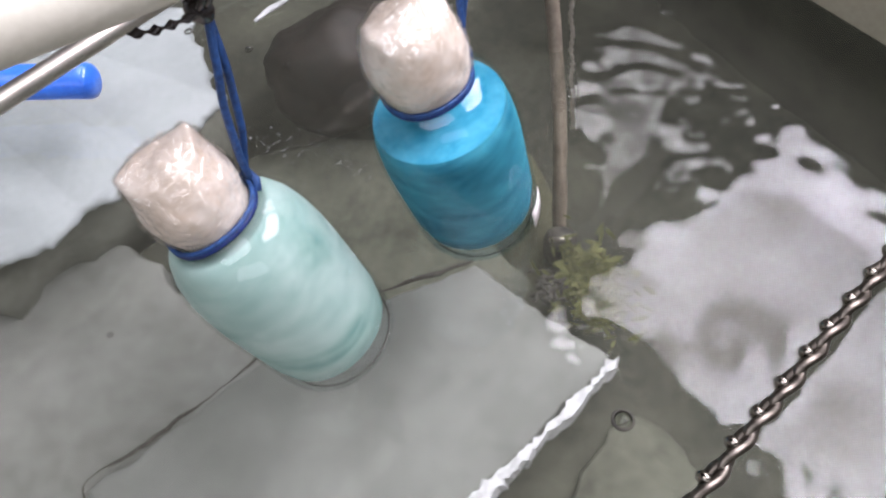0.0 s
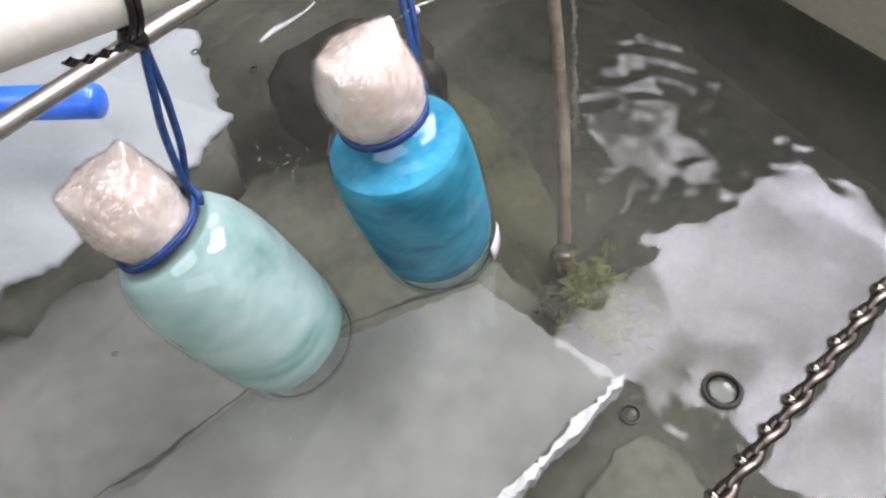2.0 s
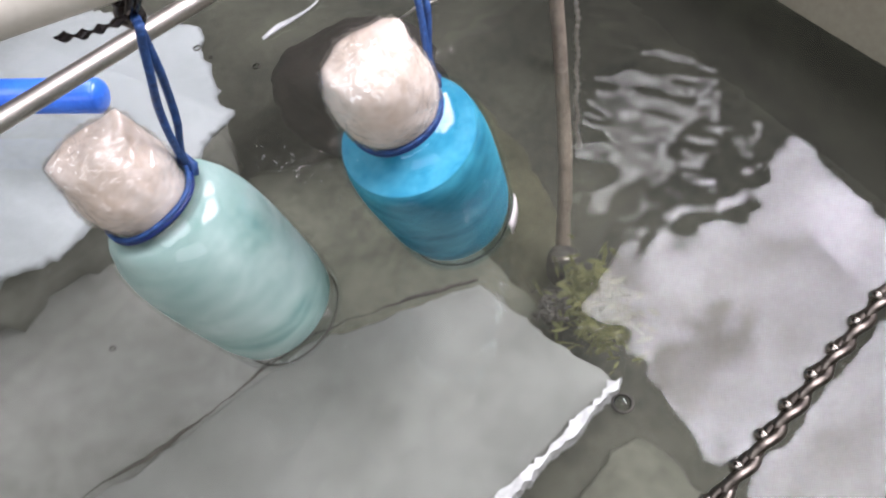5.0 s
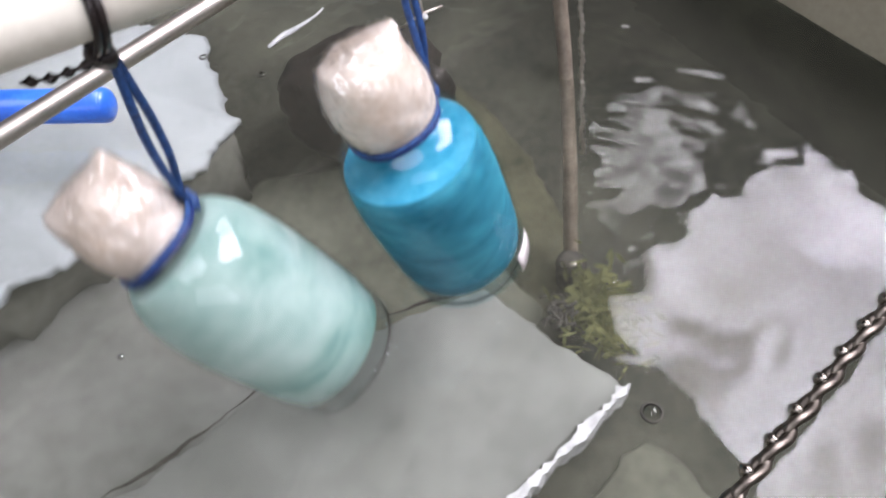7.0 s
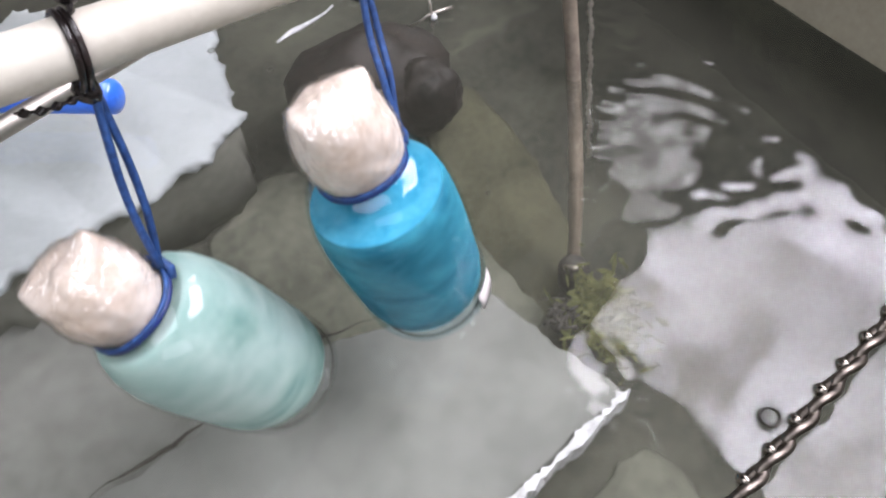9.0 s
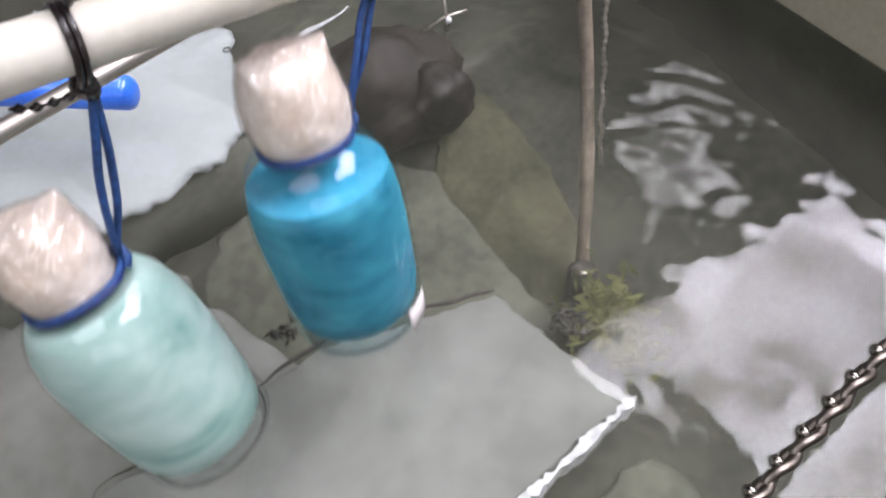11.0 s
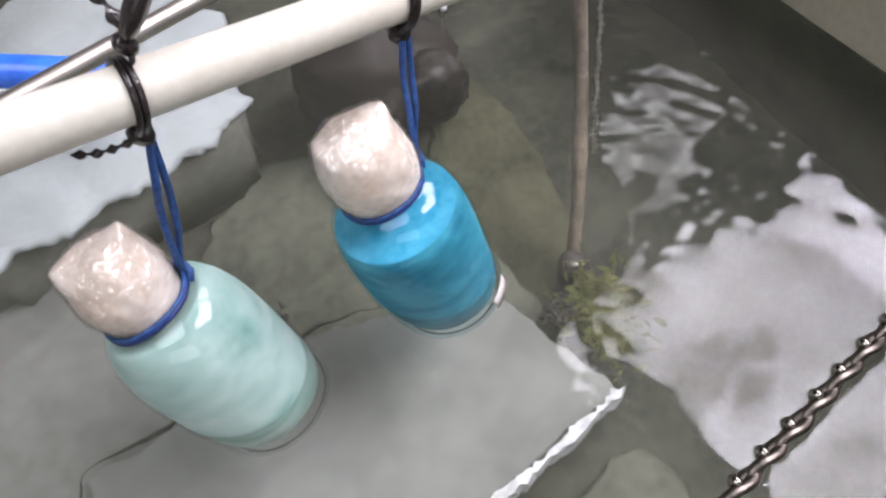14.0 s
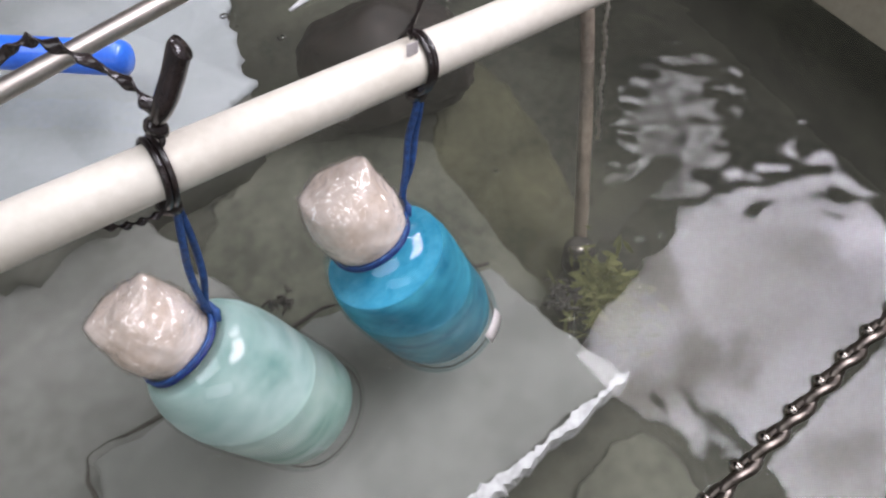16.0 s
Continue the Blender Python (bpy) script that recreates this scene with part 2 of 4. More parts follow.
def slab(outline, z0, z1, rough=0.004, step=0.008, seed=0, chamfer=0.003):
    """A broken plate: a polygon whose edges wander, with a worn upper rim."""
    rnd = random.Random(seed)
    ring = []
    n = len(outline)
    for k in range(n):
        a, b = Vector((*outline[k], 0)), Vector((*outline[(k + 1) % n], 0))
        m = max(2, int((b - a).length / step))
        side = (b - a).normalized().cross(Vector((0, 0, 1)))
        for i in range(m):
            p = a.lerp(b, i / m)
            w = 0 if i == 0 else 1
            off = w * rough * (noise.noise(p * 40 + Vector((seed, 0, 0))) * 1.2 + rnd.uniform(-0.35, 0.35))
            ring.append(p + side * off)
    c = sum(ring, Vector()) / len(ring)
    bm = bmesh.new()
    levels = []
    for z, inset, jig in ((z0, 0.002, 1), (z0 * 0.5 + z1 * 0.5, -0.002, 1), (z1 - chamfer, 0.0, 1), (z1, chamfer, 0)):
        row = []
        for p in ring:
            q = p + (c - p).normalized() * (inset + jig * rough * 0.25 * rnd.uniform(-1, 1))
            row.append(bm.verts.new((q.x, q.y, z)))
        levels.append(row)
    for a, b in zip(levels, levels[1:]):
        for i in range(len(ring)):
            j = (i + 1) % len(ring)
            bm.faces.new((a[i], a[j], b[j], b[i]))
    bm.faces.new(levels[-1])
    bm.faces.new(levels[0][::-1])
    bmesh.ops.recalc_face_normals(bm, faces=bm.faces)
    return bm


# ---- the shed round the tank ----
def build_shed():
    fl = part("floor", box(-3.2, -2.6, -0.70, 4.2, 4.6, -0.60), M_CONCRETE, smooth=False)
    tagged(fl, "damp grey concrete shed floor", "floor", kind="structure")
    # walls out of view, added; the south gap is made for the fill lamp
    for name, b in (("wall_west", (-3.3, -2.7, -0.6, -3.2, 4.7, 2.42)), ("wall_east", (4.2, -2.7, -0.6, 4.3, 4.7, 2.42)),
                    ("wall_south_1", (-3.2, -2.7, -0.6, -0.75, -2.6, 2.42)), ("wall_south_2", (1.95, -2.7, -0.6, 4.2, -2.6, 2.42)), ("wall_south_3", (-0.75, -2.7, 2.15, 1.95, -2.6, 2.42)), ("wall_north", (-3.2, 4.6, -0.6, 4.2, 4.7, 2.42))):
        tagged(part(name, box(*b), M_ROOM, smooth=False), "plain grey painted shed wall", "wall", kind="structure")
    # roof sheets with two openings
    bm = bmesh.new()
    us = sorted({-7.0, 5.0} | {u for h in HOLES for u in h[:2]})
    vs = sorted({-5.5, 6.0} | {v for h in HOLES for v in h[2:]})
    for u0, u1 in zip(us, us[1:]):
        for v0, v1 in zip(vs, vs[1:]):
            cu, cv = (u0 + u1) / 2, (v0 + v1) / 2
            if any(h[0] < cu < h[1] and h[2] < cv < h[3] for h in HOLES):
                continue
            box(u0, v0, 2.405, u1, v1, 2.45, 0, bm)
    tagged(part("ceiling", bm, M_ROOF, smooth=False, at=ROOF), "dark shed roof with bright openings to the sky", "roof", kind="structure")
    for name, holes, m in (("backdrop", HOLES[1:3], M_SKY), ("backdrop_dim", HOLES[3:], M_SKY_DIM)):
        bm = bmesh.new()
        for u0, u1, v0, v1 in holes:
            bm.faces.new([bm.verts.new(p) for p in ((u0, v0, 2.47), (u1, v0, 2.47), (u1, v1, 2.47), (u0, v1, 2.47))])
        tagged(part(name, bm, m, smooth=False, at=ROOF), "bright lavender-grey cloudy sky above the roof openings", "sky", kind="structure")


# ---- the tank ----
WATER_Z = 0.0
TANK = pose(0, 0, 0, 0, 0, 22.3)   # the tank stands turned against the view
TX0, TX1, TY0, TY1 = -0.42, 0.432, -0.30, 0.80
TANK_FLOOR = -0.16


def build_tank():
    t = empty("tank", TANK, label="cream fibreglass tank filled with murky water", category="tank", kind="structure")
    part("tank_floor", box(TX0 - 0.09, TY0 - 0.09, TANK_FLOOR - 0.03, TX1 + 0.09, TY1 + 0.09, TANK_FLOOR), M_SILT, t, "olive silted tank floor", smooth=False)
    rim = 0.115
    for b in ((TX0 - 0.09, TY0 - 0.09, TX0, TY1 + 0.09), (TX1, TY0 - 0.09, TX1 + 0.09, TY1 + 0.09),
              (TX0, TY0 - 0.09, TX1, TY0), (TX0, TY1, TX1, TY1 + 0.09)):
        part("tank_wall", box(b[0], b[1], -0.004, b[2], b[3], rim, 0.003), M_TANK, t, smooth=False)
        # below the water line the wall takes the dark floor colour
        part("dark_wall_foot", box(b[0], b[1], TANK_FLOOR, b[2], b[3], -0.004), M_SILT, t, "dark olive wall below the water line", smooth=False)
    s = tagged(part("tank_stand", box(TX0, TY0, -0.60, TX1, TY1, TANK_FLOOR - 0.03, 0.004), M_CONCRETE, at=TANK, smooth=False),
               "grey concrete block stand under the tank", "stand", kind="structure")
    return t


def build_water():
    nx, ny = 400, 500
    x0, x1, y0, y1 = TX0 - 0.045, TX1 + 0.045, TY0 - 0.045, TY1 + 0.045
    xs, ys = np.meshgrid(np.linspace(x0, x1, nx), np.linspace(y0, y1, ny))
    rng = np.random.RandomState(5)
    z = np.zeros_like(xs)
    for lam, amp, count in ((0.16, 0.00040, 6), (0.075, 0.00019, 9), (0.036, 0.00005, 12), (0.018, 0.000027, 14), (0.010, 0.000013, 14)):
        for _ in range(count):
            a = rng.uniform(0, 2 * math.pi)
            k = 2 * math.pi / (lam * rng.uniform(0.75, 1.35))
            z += amp * rng.uniform(0.5, 1.0) / math.sqrt(count) * 1.6 * np.sin(k * (xs * math.cos(a) + ys * math.sin(a)) + rng.uniform(0, 6.28))
    # choppier along the far side wall
    chop = np.clip((xs - 0.10) / 0.2, 0, 1) * np.clip((ys - 0.10) / 0.2, 0, 1)
    for _ in range(16):
        a = rng.uniform(-0.7, 0.7) + 0.9
        k = 2 * math.pi / rng.uniform(0.012, 0.034)
        z += chop * 0.000029 * np.sin(k * (xs * math.cos(a) + ys * math.sin(a)) + rng.uniform(0, 6.28))
    # rings from falling drops
    for cx, cy, r0, amp in ((0.15, 0.02, 0.024, 0.00007), (-0.10, 0.38, 0.03, 0.00008)):
        r = np.hypot(xs - cx, ys - cy)
        z += amp * np.sin(2 * math.pi * r / 0.011) * np.exp(-((r - r0) / 0.013) ** 2)
    verts = np.stack([xs, ys, z], -1).reshape(-1, 3)
    idx = np.arange(nx * ny).reshape(ny, nx)
    faces = np.stack([idx[:-1, :-1], idx[:-1, 1:], idx[1:, 1:], idx[1:, :-1]], -1).reshape(-1, 4)
    me = bpy.data.meshes.new("water")
    me.from_pydata(verts.tolist(), [], faces.tolist())
    me.materials.append(M_WATER)
    for p in me.polygons:
        p.use_smooth = True
    ob = new("water", me)
    ob.matrix_basis = TANK
    ob.visible_shadow = False
    return tagged(ob, "murky olive water with ripples reflecting the sky", "water", kind="structure")


# ---- slabs and stones under water ----
EYE_Z = 0.335


def bent(x, y, z):
    """The true place of a sunken point whose straight line of sight is known: light bends at the water surface."""
    r = math.hypot(x, y)
    if z >= 0 or r < 1e-6:
        return Vector((x, y, z))
    s1 = r / math.hypot(r, EYE_Z - z)
    s2 = s1 / 1.333
    k = (r * EYE_Z / (EYE_Z - z) - z * s2 / math.sqrt(1 - s2 * s2)) / r
    return Vector((x * k, y * k, z))


def sunk(outline, z):
    return [tuple(bent(x, y, z)[:2]) for x, y in outline]


def build_stones():
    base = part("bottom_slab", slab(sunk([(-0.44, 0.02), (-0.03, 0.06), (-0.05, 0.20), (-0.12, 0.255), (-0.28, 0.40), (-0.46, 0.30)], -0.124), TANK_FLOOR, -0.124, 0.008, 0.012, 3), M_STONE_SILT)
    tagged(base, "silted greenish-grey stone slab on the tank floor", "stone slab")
    top = empty("stone_slab", pose(0, 0, 0), label="pale grey submerged stone slab with a painted bright edge", category="stone slab")
    outline = [(0.101, 0.198), (0.023, 0.296), (-0.109, 0.266), (-0.212, 0.196), (-0.254, 0.172), (-0.20, 0.06), (-0.09, 0.075), (-0.005, 0.128)]
    part("slab_body", slab(sunk(outline, -0.102), -0.122, -0.102, 0.003, 0.006, 1, 0.002), M_STONE, top)
    # bright light along the near edge, put into the colour of a ragged strip
    edge = [(0.1025, 0.1985), (0.050, 0.1635), (-0.006, 0.1285), (-0.0935, 0.076), (-0.090, 0.066), (-0.031, 0.1000), (0.008, 0.1265), (0.054, 0.1595), (0.1040, 0.1965)]
    part("bright_edge", slab(sunk(edge, -0.1), -0.121, -0.1006, 0.0042, 0.0030, 8, 0.0012), M_BRIGHT, top, "white strip painted in for light along the slab edge", smooth=False)
    # dark strip along the slab's joint, its shadow gap put into the colour
    seam = smooth_path([bent(*p) for p in ((0.022, 0.300, -0.1), (-0.045, 0.287, -0.1), (-0.109, 0.270, -0.1), (-0.165, 0.232, -0.1), (-0.213, 0.199, -0.1), (-0.257, 0.175, -0.1), (-0.236, 0.130, -0.1), (-0.205, 0.062, -0.1))], 10)
    part("joint_shade", sweep([p + Vector((0.0022 * noise.noise(p * 90), 0.0022 * noise.noise(p * 80 + Vector((5, 0, 0))), -0.0022)) for p in seam], lambda f: 0.0012 + 0.0008 * math.sin(f * 25), 8, flat=0.6), M_RIM, top, "dark joint of the slab with its shadow gap painted in")
    board = part("pale_board", slab(sunk([(-0.197, 0.583), (-0.153, 0.447), (-0.181, 0.402), (-0.258, 0.341), (-0.345, 0.285), (-0.47, 0.36), (-0.40, 0.66), (-0.26, 0.62)], -0.03), -0.043, -0.03, 0.007, 0.005, 4, 0.003), M_FOAM)
    tagged(board, "pale bluish board lying just under water", "board")
    sup = part("support_stone", slab(sunk([(-0.20, 0.56), (-0.165, 0.45), (-0.19, 0.415), (-0.35, 0.31), (-0.44, 0.37), (-0.38, 0.62)], -0.043), TANK_FLOOR, -0.043, 0.01, 0.012, 6), M_STONE_GREEN)
    tagged(sup, "greenish stone block under the pale board", "stone")
    bm = bmesh.new()
    bmesh.ops.create_icosphere(bm, subdivisions=5, radius=1.0)
    for v in bm.verts:
        q = v.co.normalized()
        w = Vector((q.x, q.y, 0)) * 1.6
        k = 1 + 0.26 * noise.noise(w) + 0.07 * noise.noise(w * 4)
        v.co = Vector((q.x * k * 0.050, q.y * k * 0.120, max(-0.2, q.z) * 0.006))
    mossy = part("mossy_stone", bm, M_MOSS, at=pose(*bent(0.052, 0.45, -0.15)[:2], TANK_FLOOR + 0.001, 0, 0, 14))
    tagged(mossy, "olive algae-covered stone on the tank floor", "stone")
    bm = bmesh.new()
    bmesh.ops.create_icosphere(bm, subdivisions=5, radius=1.0)
    for v in bm.verts:
        q = v.co.normalized()
        w = Vector((q.x, q.y, 0)) * 1.5
        k = 1 + 0.22 * noise.noise(w + Vector((3, 0, 0))) + 0.05 * noise.noise(w * 4)
        v.co = Vector((q.x * k * 0.155, q.y * k * 0.110, max(-0.2, q.z) * 0.0045))
    bank = part("silt_bank", bm, M_BANK, at=pose(*bent(-0.075, 0.375, -0.15)[:2], TANK_FLOOR + 0.001, 0, 0, -16))
    tagged(bank, "low bank of settled olive silt on the tank floor", "silt", kind="stuff")
    low = part("floor_stone", slab(sunk([(0.050, 0.090), (0.066, 0.135), (0.096, 0.168), (0.117, 0.175), (0.137, 0.158), (0.146, 0.118), (0.120, 0.070)], -0.145), TANK_FLOOR, -0.150, 0.004, 0.008, 12, 0.005), M_BANK)
    tagged(low, "silted olive-grey stone lying beside the slab", "stone")


build_shed()
build_tank()
water = build_water()
build_stones()


# ---- fittings in the tank ----
def build_rod():
    d = Vector((0.120, 0.104, 0)).normalized()
    a = Vector((-0.181, 0.376, 0.088))
    pts = [a + d * s for s in (-0.32, -0.1, 0.1, 0.3, 0.40)]
    tagged(part("steel_rod", sweep(pts, 0.0062, 20), M_STEEL), "shiny round steel rod laid across the tank", "rod")


def build_tube():
    t = empty("blue_tube", pose(-0.222, 0.416, 0.03, 0, 0, 167.0), label="bright blue plastic tube just above the water", category="tube")
    prof = [(0.0105, 0.0), (0.0125, 0.001), (0.0125, 0.24)]
    m = pose(0, 0, 0, 0, 90, 0)
    part("tube_wall", lathe(prof, 28), M_BLUE, t, at=m)
    part("end_cap", lathe([(0, -0.003), (0.008, -0.003), (0.0118, -0.0005), (0.0118, 0.003)], 28), M_BLUE, t, at=m)


def build_hose():
    h = empty("hanging_hose", label="brown hose with a metal ball chain hanging into the water", category="hose")
    way = smooth_path([bent(0.100, 0.330, -0.150), bent(0.106, 0.365, -0.075), (0.108, 0.402, 0.0), (0.105, 0.435, 0.10), (0.098, 0.445, 0.30)], 10)
    part("hose_tube", sweep(way, 0.0052, 14), M_HOSE, h)
    part("sinker", lathe([(0, -0.158), (0.011, -0.158), (0.012, -0.155), (0.012, -0.128), (0.008, -0.122), (0, -0.121)], 20), M_DARK, h, "dark lead sinker", at=Matrix.Translation((*bent(0.099, 0.326, -0.14)[:2], 0)))
    part("sinker_clasp", sweep([bent(0.088, 0.318, -0.118), bent(0.096, 0.314, -0.115), bent(0.104, 0.316, -0.116)], 0.0022, 8), M_STEEL, h, "bright steel clasp")
    bm = bmesh.new()
    pts = [bent(*(Vector((0.1190, 0.382, -0.065)).lerp(Vector((0.1105, 0.438, 0.30)), i / 260) + Vector((0.0007 * math.sin(i * 0.35), 0, 0)))) for i in range(261)]
    sweep(pts, lambda f: 0.0017 + 0.0004 * math.sin(f * 260 * math.pi / 2.0), 8, bm)
    part("ball_chain", bm, M_STEEL, h, "bright beaded metal chain")
    pts = []
    for i in range(640):
        c = Vector((0.1055, 0.430, 0.085)).lerp(Vector((0.098, 0.445, 0.30)), i / 640)
        an = i * 0.8
        pts.append(c + Vector((math.cos(an), math.sin(an), 0)) * 0.0056)
    part("wire_wrap", sweep(pts, 0.0011, 6), M_BRASS, h, "coiled wire wrapping")


def build_stump():
    p = empty("stump", pose(*bent(-0.055, 0.535, -0.09)[:2], TANK_FLOOR), label="dark brown waterlogged stump standing on the tank floor", category="stump")
    for name, c, r, sd in (("trunk", (0, 0, 0.068), (0.074, 0.060, 0.075), 1.0), ("knob", (0.050, -0.026, 0.085), (0.026, 0.026, 0.045), 4.0)):
        bm = bmesh.new()
        bmesh.ops.create_icosphere(bm, subdivisions=4, radius=1.0)
        for v in bm.verts:
            q = v.co.normalized()
            k = 1 + 0.22 * noise.noise(q * 1.7 + Vector((sd, 0, 0))) + 0.08 * noise.noise(q * 6 + Vector((0, sd, 0)))
            v.co = Vector((c[0] + q.x * k * r[0], c[1] + q.y * k * r[1], max(0.0, c[2] + q.z * k * r[2])))
        part(name, bm, M_PUMP, p)
    # a glint on the water, put into the shape of a white strip
    st = empty("glint_strip", pose(-0.09, 0.51, 0.002, 0, 0, 32), label="thin white strip painted in for a glint by the stump", category="strip")
    part("blade", sweep(smooth_path([(-0.03, 0, 0), (-0.015, 0.003, 0.001), (0.0, 0.002, 0.002), (0.02, 0.006, 0.001), (0.032, 0.012, 0)], 6), lambda f: 0.0008 + 0.0035 * max(0, 0.45 - abs(f - 0.3)), 8, flat=0.3), M_BRIGHT, st)
    cl = empty("wire_clip", pose(0.011, 0.498, 0.0), label="small shiny crossed wire clip by the stump", category="clip")
    part("arm", sweep([(-0.018, -0.002, -0.004), (0.0, 0, 0.006), (0.019, 0.004, 0.007)], 0.0011, 8), M_STEEL, cl)
    part("arm", sweep([(0.001, 0.0, -0.012), (0.0015, 0.0, 0.006), (0.001, 0.004, 0.03)], 0.0011, 8), M_STEEL, cl)
    k = bmesh.new()
    bmesh.ops.create_icosphere(k, subdivisions=2, radius=0.003)
    part("bead", k, M_BRIGHT, cl, at=pose(0.003, -0.002, 0.004))


def build_algae():
    bm = bmesh.new()
    rnd = random.Random(11)
    for _ in range(520):
        x, y = rnd.gauss(0, 0.011), rnd.gauss(0, 0.016)
        z = rnd.uniform(0, 0.03)
        a, b = rnd.uniform(0, 6.28), rnd.uniform(-0.6, 0.6)
        L = rnd.uniform(0.006, 0.016)
        d = Vector((math.cos(a) * math.cos(b), math.sin(a) * math.cos(b), math.sin(b) + 0.3)).normalized()
        p = Vector((x, y, z))
        s = d.orthogonal() * rnd.uniform(0.0005, 0.0016)
        v = [bm.verts.new(q) for q in (p - s * 0.4, p + s * 0.4, p + d * L * 0.6 + s, p + d * L, p + d * L * 0.6 - s)]
        bm.faces.new(v)
    ob = part("algae_tuft", bm, M_ALGAE, at=pose(*bent(0.108, 0.268, -0.115)[:2], -0.130))
    tagged(ob, "yellow-green algae tuft beside the slab", "algae", kind="stuff")


def build_debris(x, y, z, r, seed):
    """A clump of rotted leaves and twigs."""
    bm = bmesh.new()
    rnd = random.Random(seed)
    for _ in range(34):
        a, L = rnd.uniform(0, 6.28), r * rnd.uniform(0.3, 0.8)
        p = Vector((rnd.gauss(0, r * 0.4), rnd.gauss(0, r * 0.4), rnd.uniform(0.0008, 0.005)))
        d = Vector((math.cos(a), math.sin(a), rnd.uniform(-0.1, 0.25)))
        sweep([p - d * L / 2, p + Vector((0, 0, 0.001)), p + d * L / 2], rnd.uniform(0.0006, 0.0018), 5, bm, flat=0.5)
    tagged(part("debris", bm, M_DARK, at=Matrix.Translation(bent(x, y, z))), "dark clump of rotted leaf debris lying under water", "debris", group="debris clumps")


build_debris(0.072, 0.262, -0.101, 0.014, 1)
build_debris(-0.150, 0.318, -0.158, 0.012, 2)
build_debris(0.088, 0.288, -0.158, 0.016, 3)
build_rod()
build_tube()
build_hose()
build_stump()
build_algae()


def build_chain():
    a, b = Vector((0.1783, 0.1366, 0.05)), Vector((0.1035, 0.0826, 0.05))
    d = (b - a).normalized()
    pitch = (b - a).length / 5
    ch = empty("chain", label="tarnished steel twisted chain stretched over the water", category="chain")
    # one oval link, twisted like a curb chain
    pts = []
    for i in range(20):
        t = 2 * math.pi * i / 20
        x, y = 0.0106 * math.cos(t), 0.0027 * math.sin(t)
        w = 1.25 * x / 0.0108
        pts.append((x, y * math.cos(w), y * math.sin(w)))
    link = finish("link", sweep(pts, 0.0023, 8, closed=True), M_CHAIN)
    q = d.to_track_quat("X", "Z").to_matrix().to_4x4()
    bm = bmesh.new()
    bmesh.ops.create_icosphere(bm, subdivisions=2, radius=0.0037)
    for v in bm.verts:
        v.co.x *= 0.8
    stud = finish("stud", bm, M_STUD)
    for k in range(-12, 14):
        ob = new("link", link)
        ob.parent = ch
        c = a + d * (pitch * k)
        ob.matrix_basis = Matrix.Translation(c) @ q @ pose(0, 0, 0, 62 + 7 * math.sin(k * 1.7), 0, 0)
        ob = new("stud", stud)
        ob.parent = ch
        ob.matrix_basis = Matrix.Translation(c) @ q @ pose(0.0006 * math.sin(k * 2.3), -0.0024, 0.0014)


build_chain()


# ---- the dipped bottles, their cords and the pipe ----
OUTER = [(0.0, -0.1165), (0.029, -0.1172), (0.0330, -0.1215), (0.0357, -0.1190), (0.0368, -0.112), (0.0376, -0.095), (0.0386, -0.070), (0.0391, -0.052),
         (0.0389, -0.040), (0.0380, -0.0285), (0.0358, -0.0175), (0.0322, -0.0090), (0.0278, -0.0035), (0.0240, -0.0008), (0.0205, 0.0008), (0.0200, 0.010)]
OUTER = [(r, z * 0.95) for r, z in OUTER]


